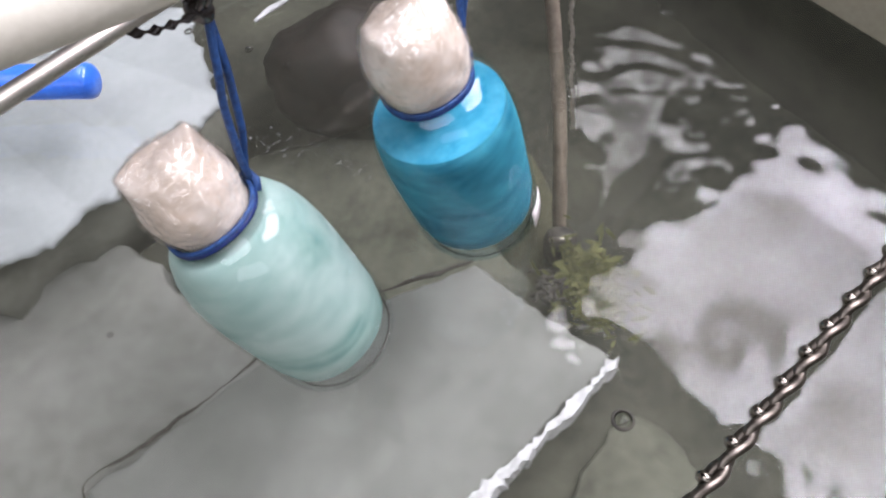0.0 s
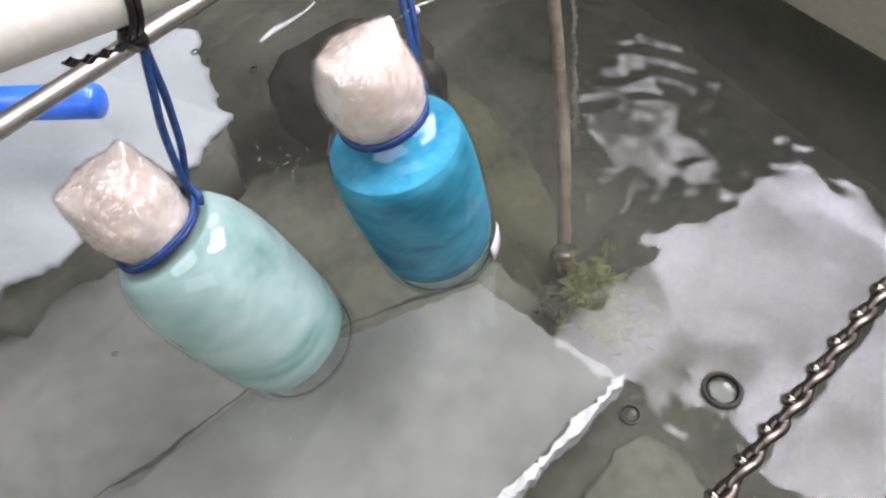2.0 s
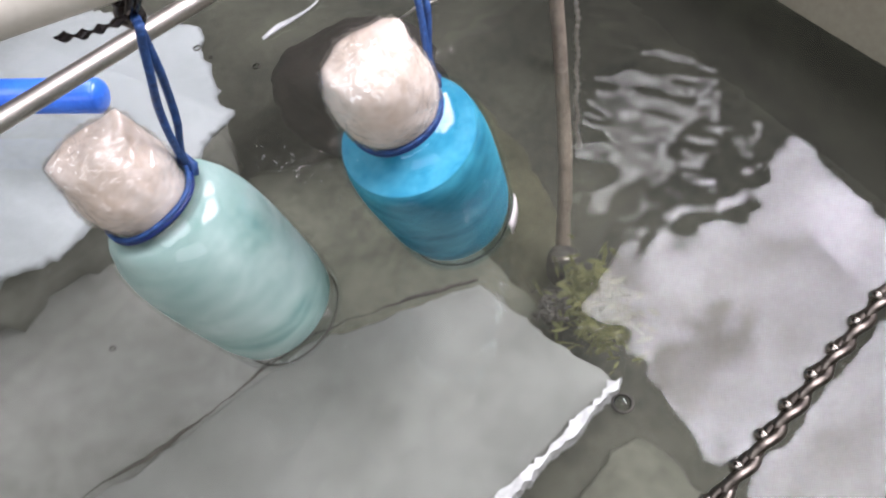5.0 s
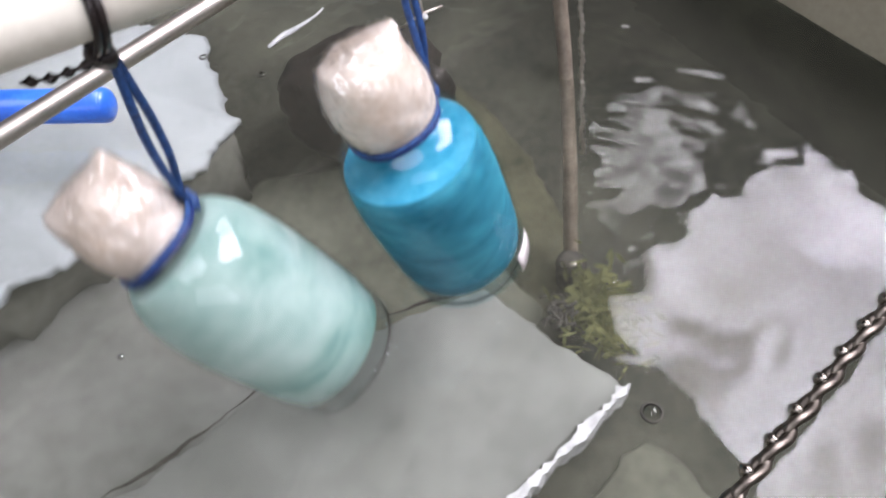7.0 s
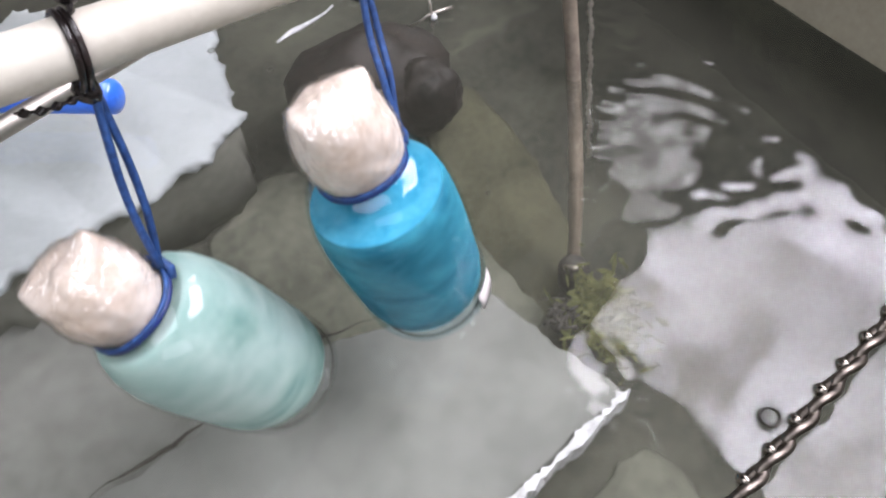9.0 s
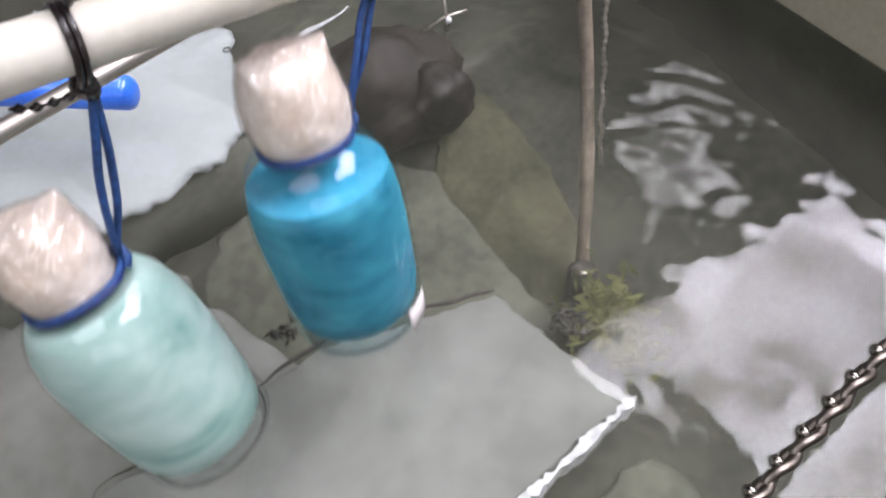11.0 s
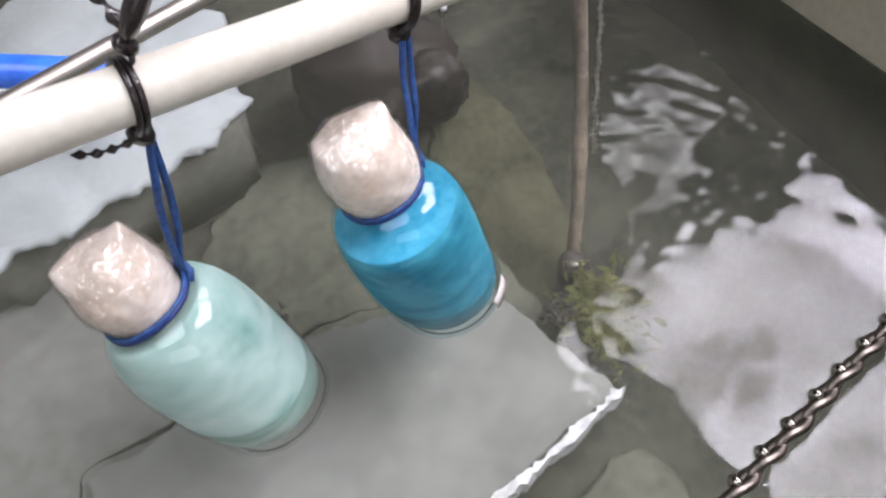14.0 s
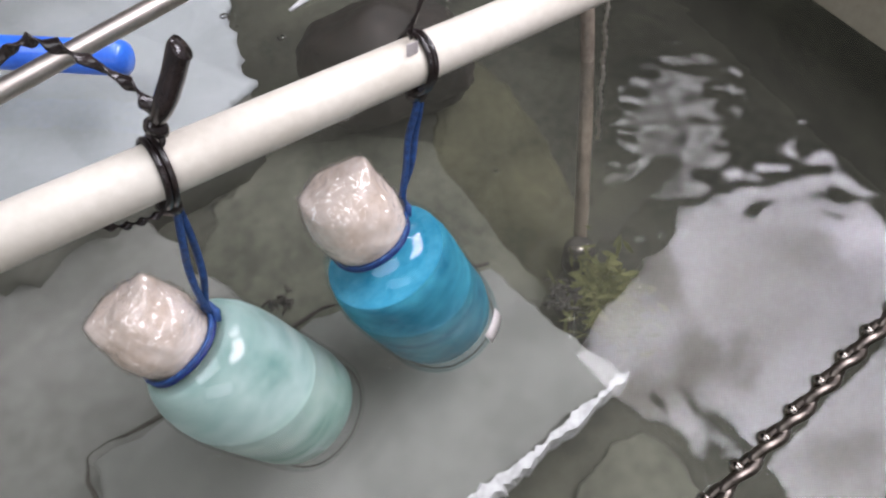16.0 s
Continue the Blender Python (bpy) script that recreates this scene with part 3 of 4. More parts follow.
def build_bottle(name, glass, liquid, label, level, seed, with_strip=False, top=None, plug_size=1.0):
    b = empty(name, label=label, category="bottle", group="hanging bottles")
    part("glass", lathe(OUTER, 56), glass, b, "clear glass wall")
    prof = [(0.0, -0.1060), (0.0285, -0.1065), (0.0338, -0.1020)]
    prof += [(r - 0.0016, z) for r, z in OUTER if -0.0960 < z < level]
    r_top = float(np.interp(level, [z for r, z in OUTER[3:]], [r for r, z in OUTER[3:]])) - 0.0016
    prof += [(r_top, level), (r_top - 0.003, level - 0.0006), (0.0, level - 0.0006)]
    part("liquid", lathe(prof, 56), liquid, b)
    if top:
        part("liquid_surface", lathe([(r_top - 0.0004, level + 0.0004), (r_top - 0.002, level + 0.0002), (0, level + 0.0002)], 48), top, b, "light blue liquid surface with light painted in")
    foot = [(0.0322 * math.cos(a), 0.0322 * math.sin(a), -0.1140) for a in [2 * math.pi * i / 48 for i in range(48)]]
    part("foot_rim", sweep(foot, 0.0006, 6, closed=True), M_DARK, b, "dark line of the thick glass foot")
    # added strip: the white reflection at the foot, put into a pale colour
    if with_strip:
        bm = bmesh.new()
        rows = []
        for k in range(9):
            a = radians(-62 + 3.6 * k)
            rows.append([bm.verts.new((r * math.cos(a), r * math.sin(a), z)) for r, z in ((0.0382, -0.0990), (0.0382, -0.1065), (0.0376, -0.1140), (0.0370, -0.1140), (0.0376, -0.1065), (0.0376, -0.0990))])
        for p, q in zip(rows, rows[1:]):
            for i in range(6):
                bm.faces.new((p[i], p[(i + 1) % 6], q[(i + 1) % 6], q[i]))
        bm.faces.new(rows[0])
        bm.faces.new(rows[-1][::-1])
        bmesh.ops.recalc_face_normals(bm, faces=bm.faces)
        part("foot_strip", bm, M_PALE, b, "pale strip at the foot standing in for a reflection")
    # cotton plug under film: a ball in a square of film with two pulled corners, drawn in at the neck
    def plug(extra, ridges):
        bm = bmesh.new()
        bmesh.ops.create_icosphere(bm, subdivisions=6 if ridges else 5, radius=1.0)
        for v in bm.verts:
            p = v.co.normalized()
            r = 1.0 + extra + 0.07 * noise.noise(p * 1.5 + Vector((seed, 0, 0))) + 0.03 * noise.noise(p * 4 + Vector((0, seed, 0)))
            phi, out = math.atan2(p.z, p.x), abs(p.y)
            c0, c1, f0, f1 = radians(45), radians(132), 1.28, 1.15
            if c0 <= phi <= c1:
                ax, az, bx, bz = f0 * math.cos(c0), f0 * math.sin(c0), f1 * math.cos(c1), f1 * math.sin(c1)
                flat = (ax * (bz - az) - az * (bx - ax)) / (math.cos(phi) * (bz - az) - math.sin(phi) * (bx - ax))
            else:
                d, far = (abs(phi - c0), f0) if abs(phi - c0) < abs(phi - c1) else (abs(phi - c1), f1)
                t = math.acos(1 / far) - d
                flat = 1 / math.cos(t) if t > 0 else 1.0
            r += (flat - 1.0) * max(0.0, 1 - out / 0.75)
            if ridges:
                r += 0.02 * abs(noise.noise(p * 4 + Vector((seed, seed, 0)))) + 0.06 * (1 - abs(noise.noise(Vector((p.x * 5, p.y * 3.5, p.z * 5 + seed))))) ** 7 + 0.04 * (1 - abs(noise.noise(Vector((p.x * 6 + seed, p.y * 9, p.z * 8))))) ** 9
            if p.z > 0:
                v.co = Vector((p.x * r * 0.0228, p.y * r * 0.0228, p.z * r * 0.0290 + 0.0190))
            else:
                h = Vector((p.x, p.y, 0))
                f = min(1.0, h.length / 0.25)
                h = h.normalized() * f if h.length > 1e-6 else h
                w = r * (0.0228 - 0.0036 * (-p.z) ** 1.5)
                v.co = Vector((h.x * w, h.y * w, -max(0.0, -p.z) * 0.0215 + 0.0190))
        for v in bm.verts:
            v.co = Vector((v.co.x * plug_size, v.co.y * plug_size, 0.0015 + (v.co.z - 0.0015) * plug_size))
        return bm

    cotton = part("cotton_plug", plug(0.0, False), M_COTTON, b, "pinkish cotton plug")
    part("film", plug(0.008, True), M_FILM, cotton, "crinkled clear plastic film")
    band = [(0.0218 * math.cos(a), 0.0218 * math.sin(a), 0.0012 + 0.0006 * math.sin(3 * a)) for a in [2 * math.pi * i / 48 for i in range(48)]]
    # the lower winding is darker than the upper one
    part("neck_band", sweep(band, 0.0015, 8, closed=True), M_CORD_NAVY, b, "dark navy cord wound round the neck")
    winding = part("neck_band", sweep([(x * 1.01, y * 1.01, z + 0.0019) for x, y, z in band], 0.0012, 8, closed=True), M_CORD, b, "blue cord wound round the neck")
    kn = sweep([(0.0225, -0.003, -0.001), (0.0252, 0, 0.002), (0.0245, 0.003, 0.006), (0.0228, 0, 0.008)], 0.0021, 8)
    part("knot", kn, M_CORD, winding)
    return b


def build_cord(name):
    c = empty(name, label="doubled royal blue cord holding a bottle", category="cord", group="bottle cords")
    L = 0.085
    for s in (-1, 1):
        pts = [(s * 0.0036 * math.sin(math.pi * min(1, i / 16)) * (1 - 0.45 * i / 16) , s * 0.0016 + 0.0008 * math.sin(i), L * i / 16) for i in range(17)]
        part("strand", sweep(pts, 0.0017, 8), M_CORD, c)
    return c


def build_pipe():
    p = empty("pipe", label="cream-white plastic pipe from which the bottles hang", category="pipe")
    m = pose(0, 0, 0, 0, 90, 0)
    part("pipe_wall", lathe([(0.0085, -0.20), (0.0107, -0.20), (0.0107, 0.36), (0.0085, 0.36), (0.0085, -0.20)], 40), M_PVC, p, at=m)
    return p


def build_strap(name, label, long_tail):
    s = empty(name, label=label, category="strap", group="pipe straps")
    for x in (-0.0014, 0.0012):
        ring = [(x + 0.0012 * math.sin(a), 0.0122 * math.cos(a), 0.0122 * math.sin(a) - 0.0038 * max(0.0, -math.sin(a)) ** 2) for a in [2 * math.pi * i / 32 for i in range(32)]]
        part("loop", sweep(ring, 0.0014, 8, closed=True, flat=0.8), M_BLACK, s)
    kn = bmesh.new()
    bmesh.ops.create_icosphere(kn, subdivisions=3, radius=0.0052)
    for v in kn.verts:
        v.co *= 1 + 0.25 * noise.noise(v.co * 300)
        v.co.z -= 0.0170
    part("knot", kn, M_BLACK, s)
    if long_tail:
        tw = [(0.0042, -0.0033, 0.0125), (0.0042, -0.0033, 0.0228), (0.0039, 0.0033, 0.0309), (-0.0011, 0.0123, 0.0361), (-0.0081, 0.0223, 0.0406),
              (-0.0155, 0.0321, 0.0433), (-0.023, 0.0364, 0.041), (-0.036, 0.0384, 0.0334), (-0.05, 0.040, 0.030)]
        pts = smooth_path(tw, 10)
        part("twisted_tail", sweep(pts, lambda f: 0.0024 + 0.0006 * math.sin(f * 70), 8, flat=0.35, twist=26), M_BLACK, s, "twisted black tape tail")
        end = smooth_path([(0.0048, -0.0016, 0.0205), (0.0078, -0.005, 0.0282), (0.0135, -0.0052, 0.0374), (0.0177, -0.0054, 0.0457), (0.0190, -0.006, 0.0475)], 6)
        part("strap_end", sweep(end, lambda f: 0.0032 + 0.0022 * min(1, f * 3), 12, flat=0.75, twist=0.6), M_BLACK, s, "folded flat strap end")
        tail = smooth_path([(-0.0010, -0.0040, -0.0165), (-0.0092, -0.003, -0.0172), (-0.017, -0.0001, -0.0185), (-0.0246, 0.0057, -0.0195)], 10)
        part("short_tail", sweep(tail, lambda f: 0.0015 + 0.0005 * math.sin(f * 30), 8, flat=0.5, twist=14), M_BLACK, s)
        top = bmesh.new()
        bmesh.ops.create_icosphere(top, subdivisions=3, radius=0.0042)
        for v in top.verts:
            v.co = v.co * (1 + 0.3 * noise.noise(v.co * 320)) + Vector((0.0045, -0.002, 0.0195))
        part("upper_knot", top, M_BLACK, s)
    else:
        up = smooth_path([(-0.0030, 0, 0.0125), (-0.0045, -0.0003, 0.0159), (-0.0008, -0.0005, 0.0225), (0.002, -0.001, 0.0323), (0.003, 0, 0.05)], 8)
        part("upper_tail", sweep(up, 0.0016, 8, flat=0.6, twist=6), M_BLACK, s)
        part("clear_flap", box(-0.0105, -0.007, 0.0092, -0.0045, -0.0066, 0.0150, 0.0001), M_PALE, s, "small grey plastic flap", smooth=False)
    return s


bottle_milky = build_bottle("bottle", M_GLASS, M_MILK, "glass bottle of milky pale teal liquid with wrapped cotton plug", -0.0036, 2.0, plug_size=0.96)
bottle_blue = build_bottle("bottle", M_GLASS_BLUE, M_TEAL, "glass bottle of cerulean blue liquid with wrapped cotton plug", -0.0185, 7.0, True, M_TEAL_LIT, 1.02)
cord_milky = build_cord("cord")
cord_blue = build_cord("cord")
pipe = build_pipe()
strap_milky = build_strap("strap", "black plastic strap knotted round the pipe", True)
strap_blue = build_strap("strap", "black plastic strap knotted round the pipe", False)


def build_bubble(r):
    """A floating bubble: a thin dome on a wet ring."""
    b = empty("bubble", label="clear air bubble floating on the water", category="bubble", group="floating bubbles")
    prof = [(r * math.cos(a), r * 0.75 * math.sin(a)) for a in [math.pi / 2 * i / 12 for i in range(13)]]
    prof[-1] = (0.0, r * 0.75)
    part("dome", lathe(prof, 28), M_BUBBLE, b)
    ring = [(r * 1.02 * math.cos(a), r * 1.02 * math.sin(a), 0.0004) for a in [2 * math.pi * i / 32 for i in range(32)]]
    part("wet_ring", sweep(ring, r * 0.19, 8, closed=True), M_DARK, b, "dark meniscus ring")
    return b


def build_glint_trail():
    """A trail of tiny whitened bubbles, put in place of rows of glints."""
    bm = bmesh.new()
    rnd = random.Random(21)
    for k in range(110):
        f = rnd.random()
        x, y = -0.115 + 0.085 * f + rnd.gauss(0, 0.008), 0.365 - 0.055 * f + rnd.gauss(0, 0.007)
        r = rnd.uniform(0.0004, 0.0009)
        vs = bmesh.ops.create_icosphere(bm, subdivisions=1, radius=r)["verts"]
        for v in vs:
            v.co = Vector((v.co.x + x, v.co.y + y, v.co.z * 0.7 + 0.0008))
    return tagged(part("foam", bm, M_GLINT), "trail of tiny whitened bubbles in place of glints on the water", "foam", kind="stuff")


foam = build_glint_trail()
bubble_a, bubble_b, bubble_c = build_bubble(0.0085), build_bubble(0.0048), build_bubble(0.0080)
bubble_large, bubble_small = build_bubble(0.0150), build_bubble(0.0042)
for x, y, r in ((-0.17, 0.497, 0.003), (-0.12, 0.461, 0.0028), (-0.158, 0.482, 0.0018), (-0.195, 0.221, 0.0016), (-0.091, 0.435, 0.0018), (0.03, 0.30, 0.0016)):
    build_bubble(r).matrix_basis = pose(x, y, 0.001)


# ---- what moves ----
PIPE_ROWS = [
    (0.0, pose(-0.0652, 0.2188, 0.2142, 0.0, 8.0, 35.1)),
    (0.5, pose(-0.0599, 0.2258, 0.2269, 0.0, 8.0, 35.1)),
    (1.0, pose(-0.0730, 0.2392, 0.2354, 0.0, 8.0, 35.1)),
    (1.5, pose(-0.0885, 0.2346, 0.2282, 0.0, 8.0, 35.1)),
    (2.0, pose(-0.0924, 0.2252, 0.2118, 0.0, 8.0, 35.1)),
    (2.5, pose(-0.0930, 0.2184, 0.2006, 0.0, 8.0, 35.1)),
    (3.0, pose(-0.0929, 0.2194, 0.1975, 0.0, 8.0, 35.1)),
    (3.5, pose(-0.0917, 0.2260, 0.2055, 0.0, 8.0, 35.1)),
    (5.8, pose(-0.0862, 0.2066, 0.2233, 0.0, 8.0, 35.1)),
    (6.0, pose(-0.0854, 0.2027, 0.2227, 0.0, 8.0, 35.1)),
    (6.2, pose(-0.1172, 0.2371, 0.1995, 0.0, 8.0, 35.1)),
    (6.3, pose(-0.1218, 0.2429, 0.1968, 0.0, 8.0, 35.1)),
    (6.5, pose(-0.1052, 0.2122, 0.2239, 0.0, 8.0, 35.1)),
    (6.7, pose(-0.0909, 0.2084, 0.2297, 0.0, 8.0, 35.1)),
    (6.8, pose(-0.0901, 0.2052, 0.2317, 0.0, 8.0, 35.1)),
    (7.0, pose(-0.0960, 0.1999, 0.2260, 0.0, 8.0, 35.1)),
    (7.2, pose(-0.1253, 0.2415, 0.1962, 0.0, 8.0, 35.1)),
    (7.3, pose(-0.1225, 0.2353, 0.2081, 0.0, 8.0, 35.1)),
    (7.5, pose(-0.1094, 0.2162, 0.2265, 0.0, 8.0, 35.1)),
    (7.7, pose(-0.0954, 0.2047, 0.2247, 0.0, 8.0, 35.1)),
    (7.8, pose(-0.0928, 0.1999, 0.2220, 0.0, 8.0, 35.1)),
    (8.0, pose(-0.1088, 0.2027, 0.2099, 0.0, 8.0, 35.1)),
    (8.2, pose(-0.1279, 0.2355, 0.1932, 0.0, 8.0, 35.1)),
    (8.5, pose(-0.1092, 0.2143, 0.2270, 0.0, 8.0, 35.1)),
    (8.9, pose(-0.1213, 0.2154, 0.1987, 0.0, 8.0, 35.1)),
    (9.4, pose(-0.1014, 0.2017, 0.2189, 0.0, 8.0, 35.1)),
    (9.8, pose(-0.1197, 0.2029, 0.2009, 0.0, 8.0, 35.1)),
    (10.3, pose(-0.1086, 0.2023, 0.2115, 0.0, 8.0, 35.1)),
    (10.5, pose(-0.1036, 0.1874, 0.2140, 0.0, 8.0, 35.1)),
    (10.7, pose(-0.1171, 0.1915, 0.2023, 0.0, 8.0, 35.1)),
    (10.8, pose(-0.1266, 0.2045, 0.1946, 0.0, 8.0, 35.1)),
    (11.0, pose(-0.1203, 0.2057, 0.2075, 0.0, 8.0, 35.1)),
    (11.2, pose(-0.1084, 0.2002, 0.2120, 0.0, 8.0, 35.1)),
    (11.3, pose(-0.0984, 0.1922, 0.2142, 0.0, 8.0, 35.1)),
    (11.5, pose(-0.0926, 0.1803, 0.2168, 0.0, 8.0, 35.1)),
    (11.7, pose(-0.1187, 0.2075, 0.1849, 0.0, 8.0, 35.1)),
    (11.8, pose(-0.1087, 0.1984, 0.1809, 0.0, 8.0, 35.1)),
    (12.0, pose(-0.1089, 0.1944, 0.1901, 0.0, 8.0, 35.1)),
    (12.2, pose(-0.1049, 0.1869, 0.1952, 0.0, 8.0, 35.1)),
    (12.3, pose(-0.1002, 0.1871, 0.2043, 0.0, 8.0, 35.1)),
    (12.5, pose(-0.0981, 0.1857, 0.2066, 0.0, 8.0, 35.1)),
    (12.7, pose(-0.1039, 0.1947, 0.1974, 0.0, 8.0, 35.1)),
    (12.8, pose(-0.1058, 0.1972, 0.2005, 0.0, 8.0, 35.1)),
    (13.0, pose(-0.1075, 0.1986, 0.2040, 0.0, 8.0, 35.1)),
    (13.2, pose(-0.1091, 0.2029, 0.2058, 0.0, 8.0, 35.1)),
    (13.5, pose(-0.1074, 0.2013, 0.2034, 0.0, 8.0, 35.1)),
    (13.7, pose(-0.1092, 0.2047, 0.1900, 0.0, 8.0, 35.1)),
    (14.0, pose(-0.1081, 0.2009, 0.1801, 0.0, 8.0, 35.1)),
    (14.2, pose(-0.1123, 0.1984, 0.1700, 0.0, 8.0, 35.1)),
    (14.5, pose(-0.1120, 0.1916, 0.1671, 0.0, 8.0, 35.1)),
    (15.0, pose(-0.1102, 0.1808, 0.1590, 0.0, 8.0, 35.1)),
    (15.5, pose(-0.1052, 0.1809, 0.1511, 0.0, 8.0, 35.1)),
    (16.0, pose(-0.1063, 0.1801, 0.1533, 0.0, 8.0, 35.1)),
]
MILKY_ROWS = [
    (0.0, pose(-0.0972, 0.2071, 0.1015, -9.9, -13.2, 25.8)),
    (0.5, pose(-0.0968, 0.2174, 0.1147, -15.0, -15.0, 25.7)),
    (1.0, pose(-0.1146, 0.2260, 0.1250, -20.0, -13.9, 25.7)),
    (1.5, pose(-0.1261, 0.2168, 0.1163, -21.0, -15.9, 26.0)),
    (2.0, pose(-0.1268, 0.2184, 0.0987, -12.6, -16.2, 25.9)),
    (2.5, pose(-0.1254, 0.2074, 0.0866, -12.2, -17.4, 25.9)),
    (3.0, pose(-0.1244, 0.2069, 0.0838, -15.7, -16.4, 25.8)),
    (3.5, pose(-0.1255, 0.2148, 0.0933, -11.6, -12.7, 26.0)),
    (5.8, pose(-0.1225, 0.2220, 0.1133, -5.8, -18.8, 25.8)),
    (6.0, pose(-0.1127, 0.2047, 0.1066, -13.5, -24.6, 26.2)),
    (6.2, pose(-0.1308, 0.1861, 0.0937, -9.9, -17.9, 25.9)),
    (6.3, pose(-0.1454, 0.1871, 0.0924, -8.6, -13.7, 26.2)),
    (6.5, pose(-0.1561, 0.2144, 0.1184, -18.0, -11.6, 25.8)),
    (6.7, pose(-0.1346, 0.2342, 0.1278, -4.7, -13.6, 26.6)),
    (6.8, pose(-0.1244, 0.2344, 0.1279, -7.6, -17.0, 26.2)),
    (7.0, pose(-0.1227, 0.2040, 0.1100, -19.8, -26.3, 27.2)),
    (7.2, pose(-0.1510, 0.1841, 0.0913, -10.3, -15.6, 26.0)),
    (7.3, pose(-0.1657, 0.1992, 0.1031, -8.3, -9.4, 26.4)),
    (7.5, pose(-0.1611, 0.2244, 0.1239, -11.2, -7.2, 26.6)),
    (7.7, pose(-0.1346, 0.2293, 0.1180, -1.1, -20.4, 25.5)),
    (7.8, pose(-0.1240, 0.2173, 0.1095, -0.3, -24.0, 24.8)),
    (8.0, pose(-0.1281, 0.1833, 0.0922, -20.9, -27.0, 27.7)),
    (8.2, pose(-0.1617, 0.1872, 0.0903, -9.5, -11.2, 26.2)),
    (8.5, pose(-0.1605, 0.2236, 0.1245, -10.6, -6.9, 26.5)),
    (8.9, pose(-0.1426, 0.1800, 0.0860, -4.6, -22.2, 25.5)),
    (9.4, pose(-0.1463, 0.2203, 0.1139, 1.7, -13.5, 26.6)),
    (9.8, pose(-0.1364, 0.1745, 0.0860, -9.0, -22.3, 25.8)),
    (10.3, pose(-0.1586, 0.2136, 0.1084, 3.2, -6.9, 27.7)),
    (10.5, pose(-0.1382, 0.2101, 0.1041, -1.5, -24.2, 25.1)),
    (10.7, pose(-0.1334, 0.1743, 0.0834, 1.5, -29.8, 24.0)),
    (10.8, pose(-0.1415, 0.1687, 0.0824, -3.1, -21.3, 25.5)),
    (11.0, pose(-0.1666, 0.1860, 0.1012, -14.1, -6.2, 24.5)),
    (11.2, pose(-0.1547, 0.2130, 0.1075, 5.1, -8.3, 28.0)),
    (11.3, pose(-0.1409, 0.2181, 0.1106, 5.4, -15.2, 26.4)),
    (11.5, pose(-0.1134, 0.1959, 0.1011, -14.2, -30.8, 27.0)),
    (11.7, pose(-0.1287, 0.1632, 0.0773, -3.7, -18.4, 25.5)),
    (11.8, pose(-0.1399, 0.1626, 0.0724, -3.0, -11.9, 25.9)),
    (12.0, pose(-0.1556, 0.1770, 0.0823, -13.8, -10.1, 24.7)),
    (12.2, pose(-0.1464, 0.1866, 0.0835, -0.0, -17.3, 25.6)),
    (12.3, pose(-0.1396, 0.1888, 0.0914, 0.4, -20.1, 25.3)),
    (12.5, pose(-0.1306, 0.1863, 0.0917, -11.3, -22.4, 25.9)),
    (12.7, pose(-0.1396, 0.1830, 0.0837, -3.4, -17.8, 25.7)),
    (12.8, pose(-0.1450, 0.1877, 0.0879, -3.9, -16.9, 25.8)),
    (13.0, pose(-0.1518, 0.1950, 0.0946, -13.5, -13.1, 25.4)),
    (13.2, pose(-0.1532, 0.2008, 0.0954, -6.5, -15.7, 25.9)),
    (13.5, pose(-0.1406, 0.1925, 0.0883, -13.4, -21.7, 26.0)),
    (13.7, pose(-0.1427, 0.1908, 0.0756, -4.0, -19.0, 25.6)),
    (14.0, pose(-0.1450, 0.1889, 0.0678, -10.6, -14.9, 25.6)),
    (14.2, pose(-0.1455, 0.1815, 0.0561, -4.8, -17.9, 25.7)),
    (14.5, pose(-0.1457, 0.1795, 0.0523, -12.2, -20.8, 25.8)),
    (15.0, pose(-0.1461, 0.1787, 0.0443, -11.7, -23.1, 25.8)),
    (15.5, pose(-0.1425, 0.1691, 0.0376, -9.6, -18.7, 25.7)),
    (16.0, pose(-0.1405, 0.1730, 0.0383, -12.8, -21.7, 25.9)),
]
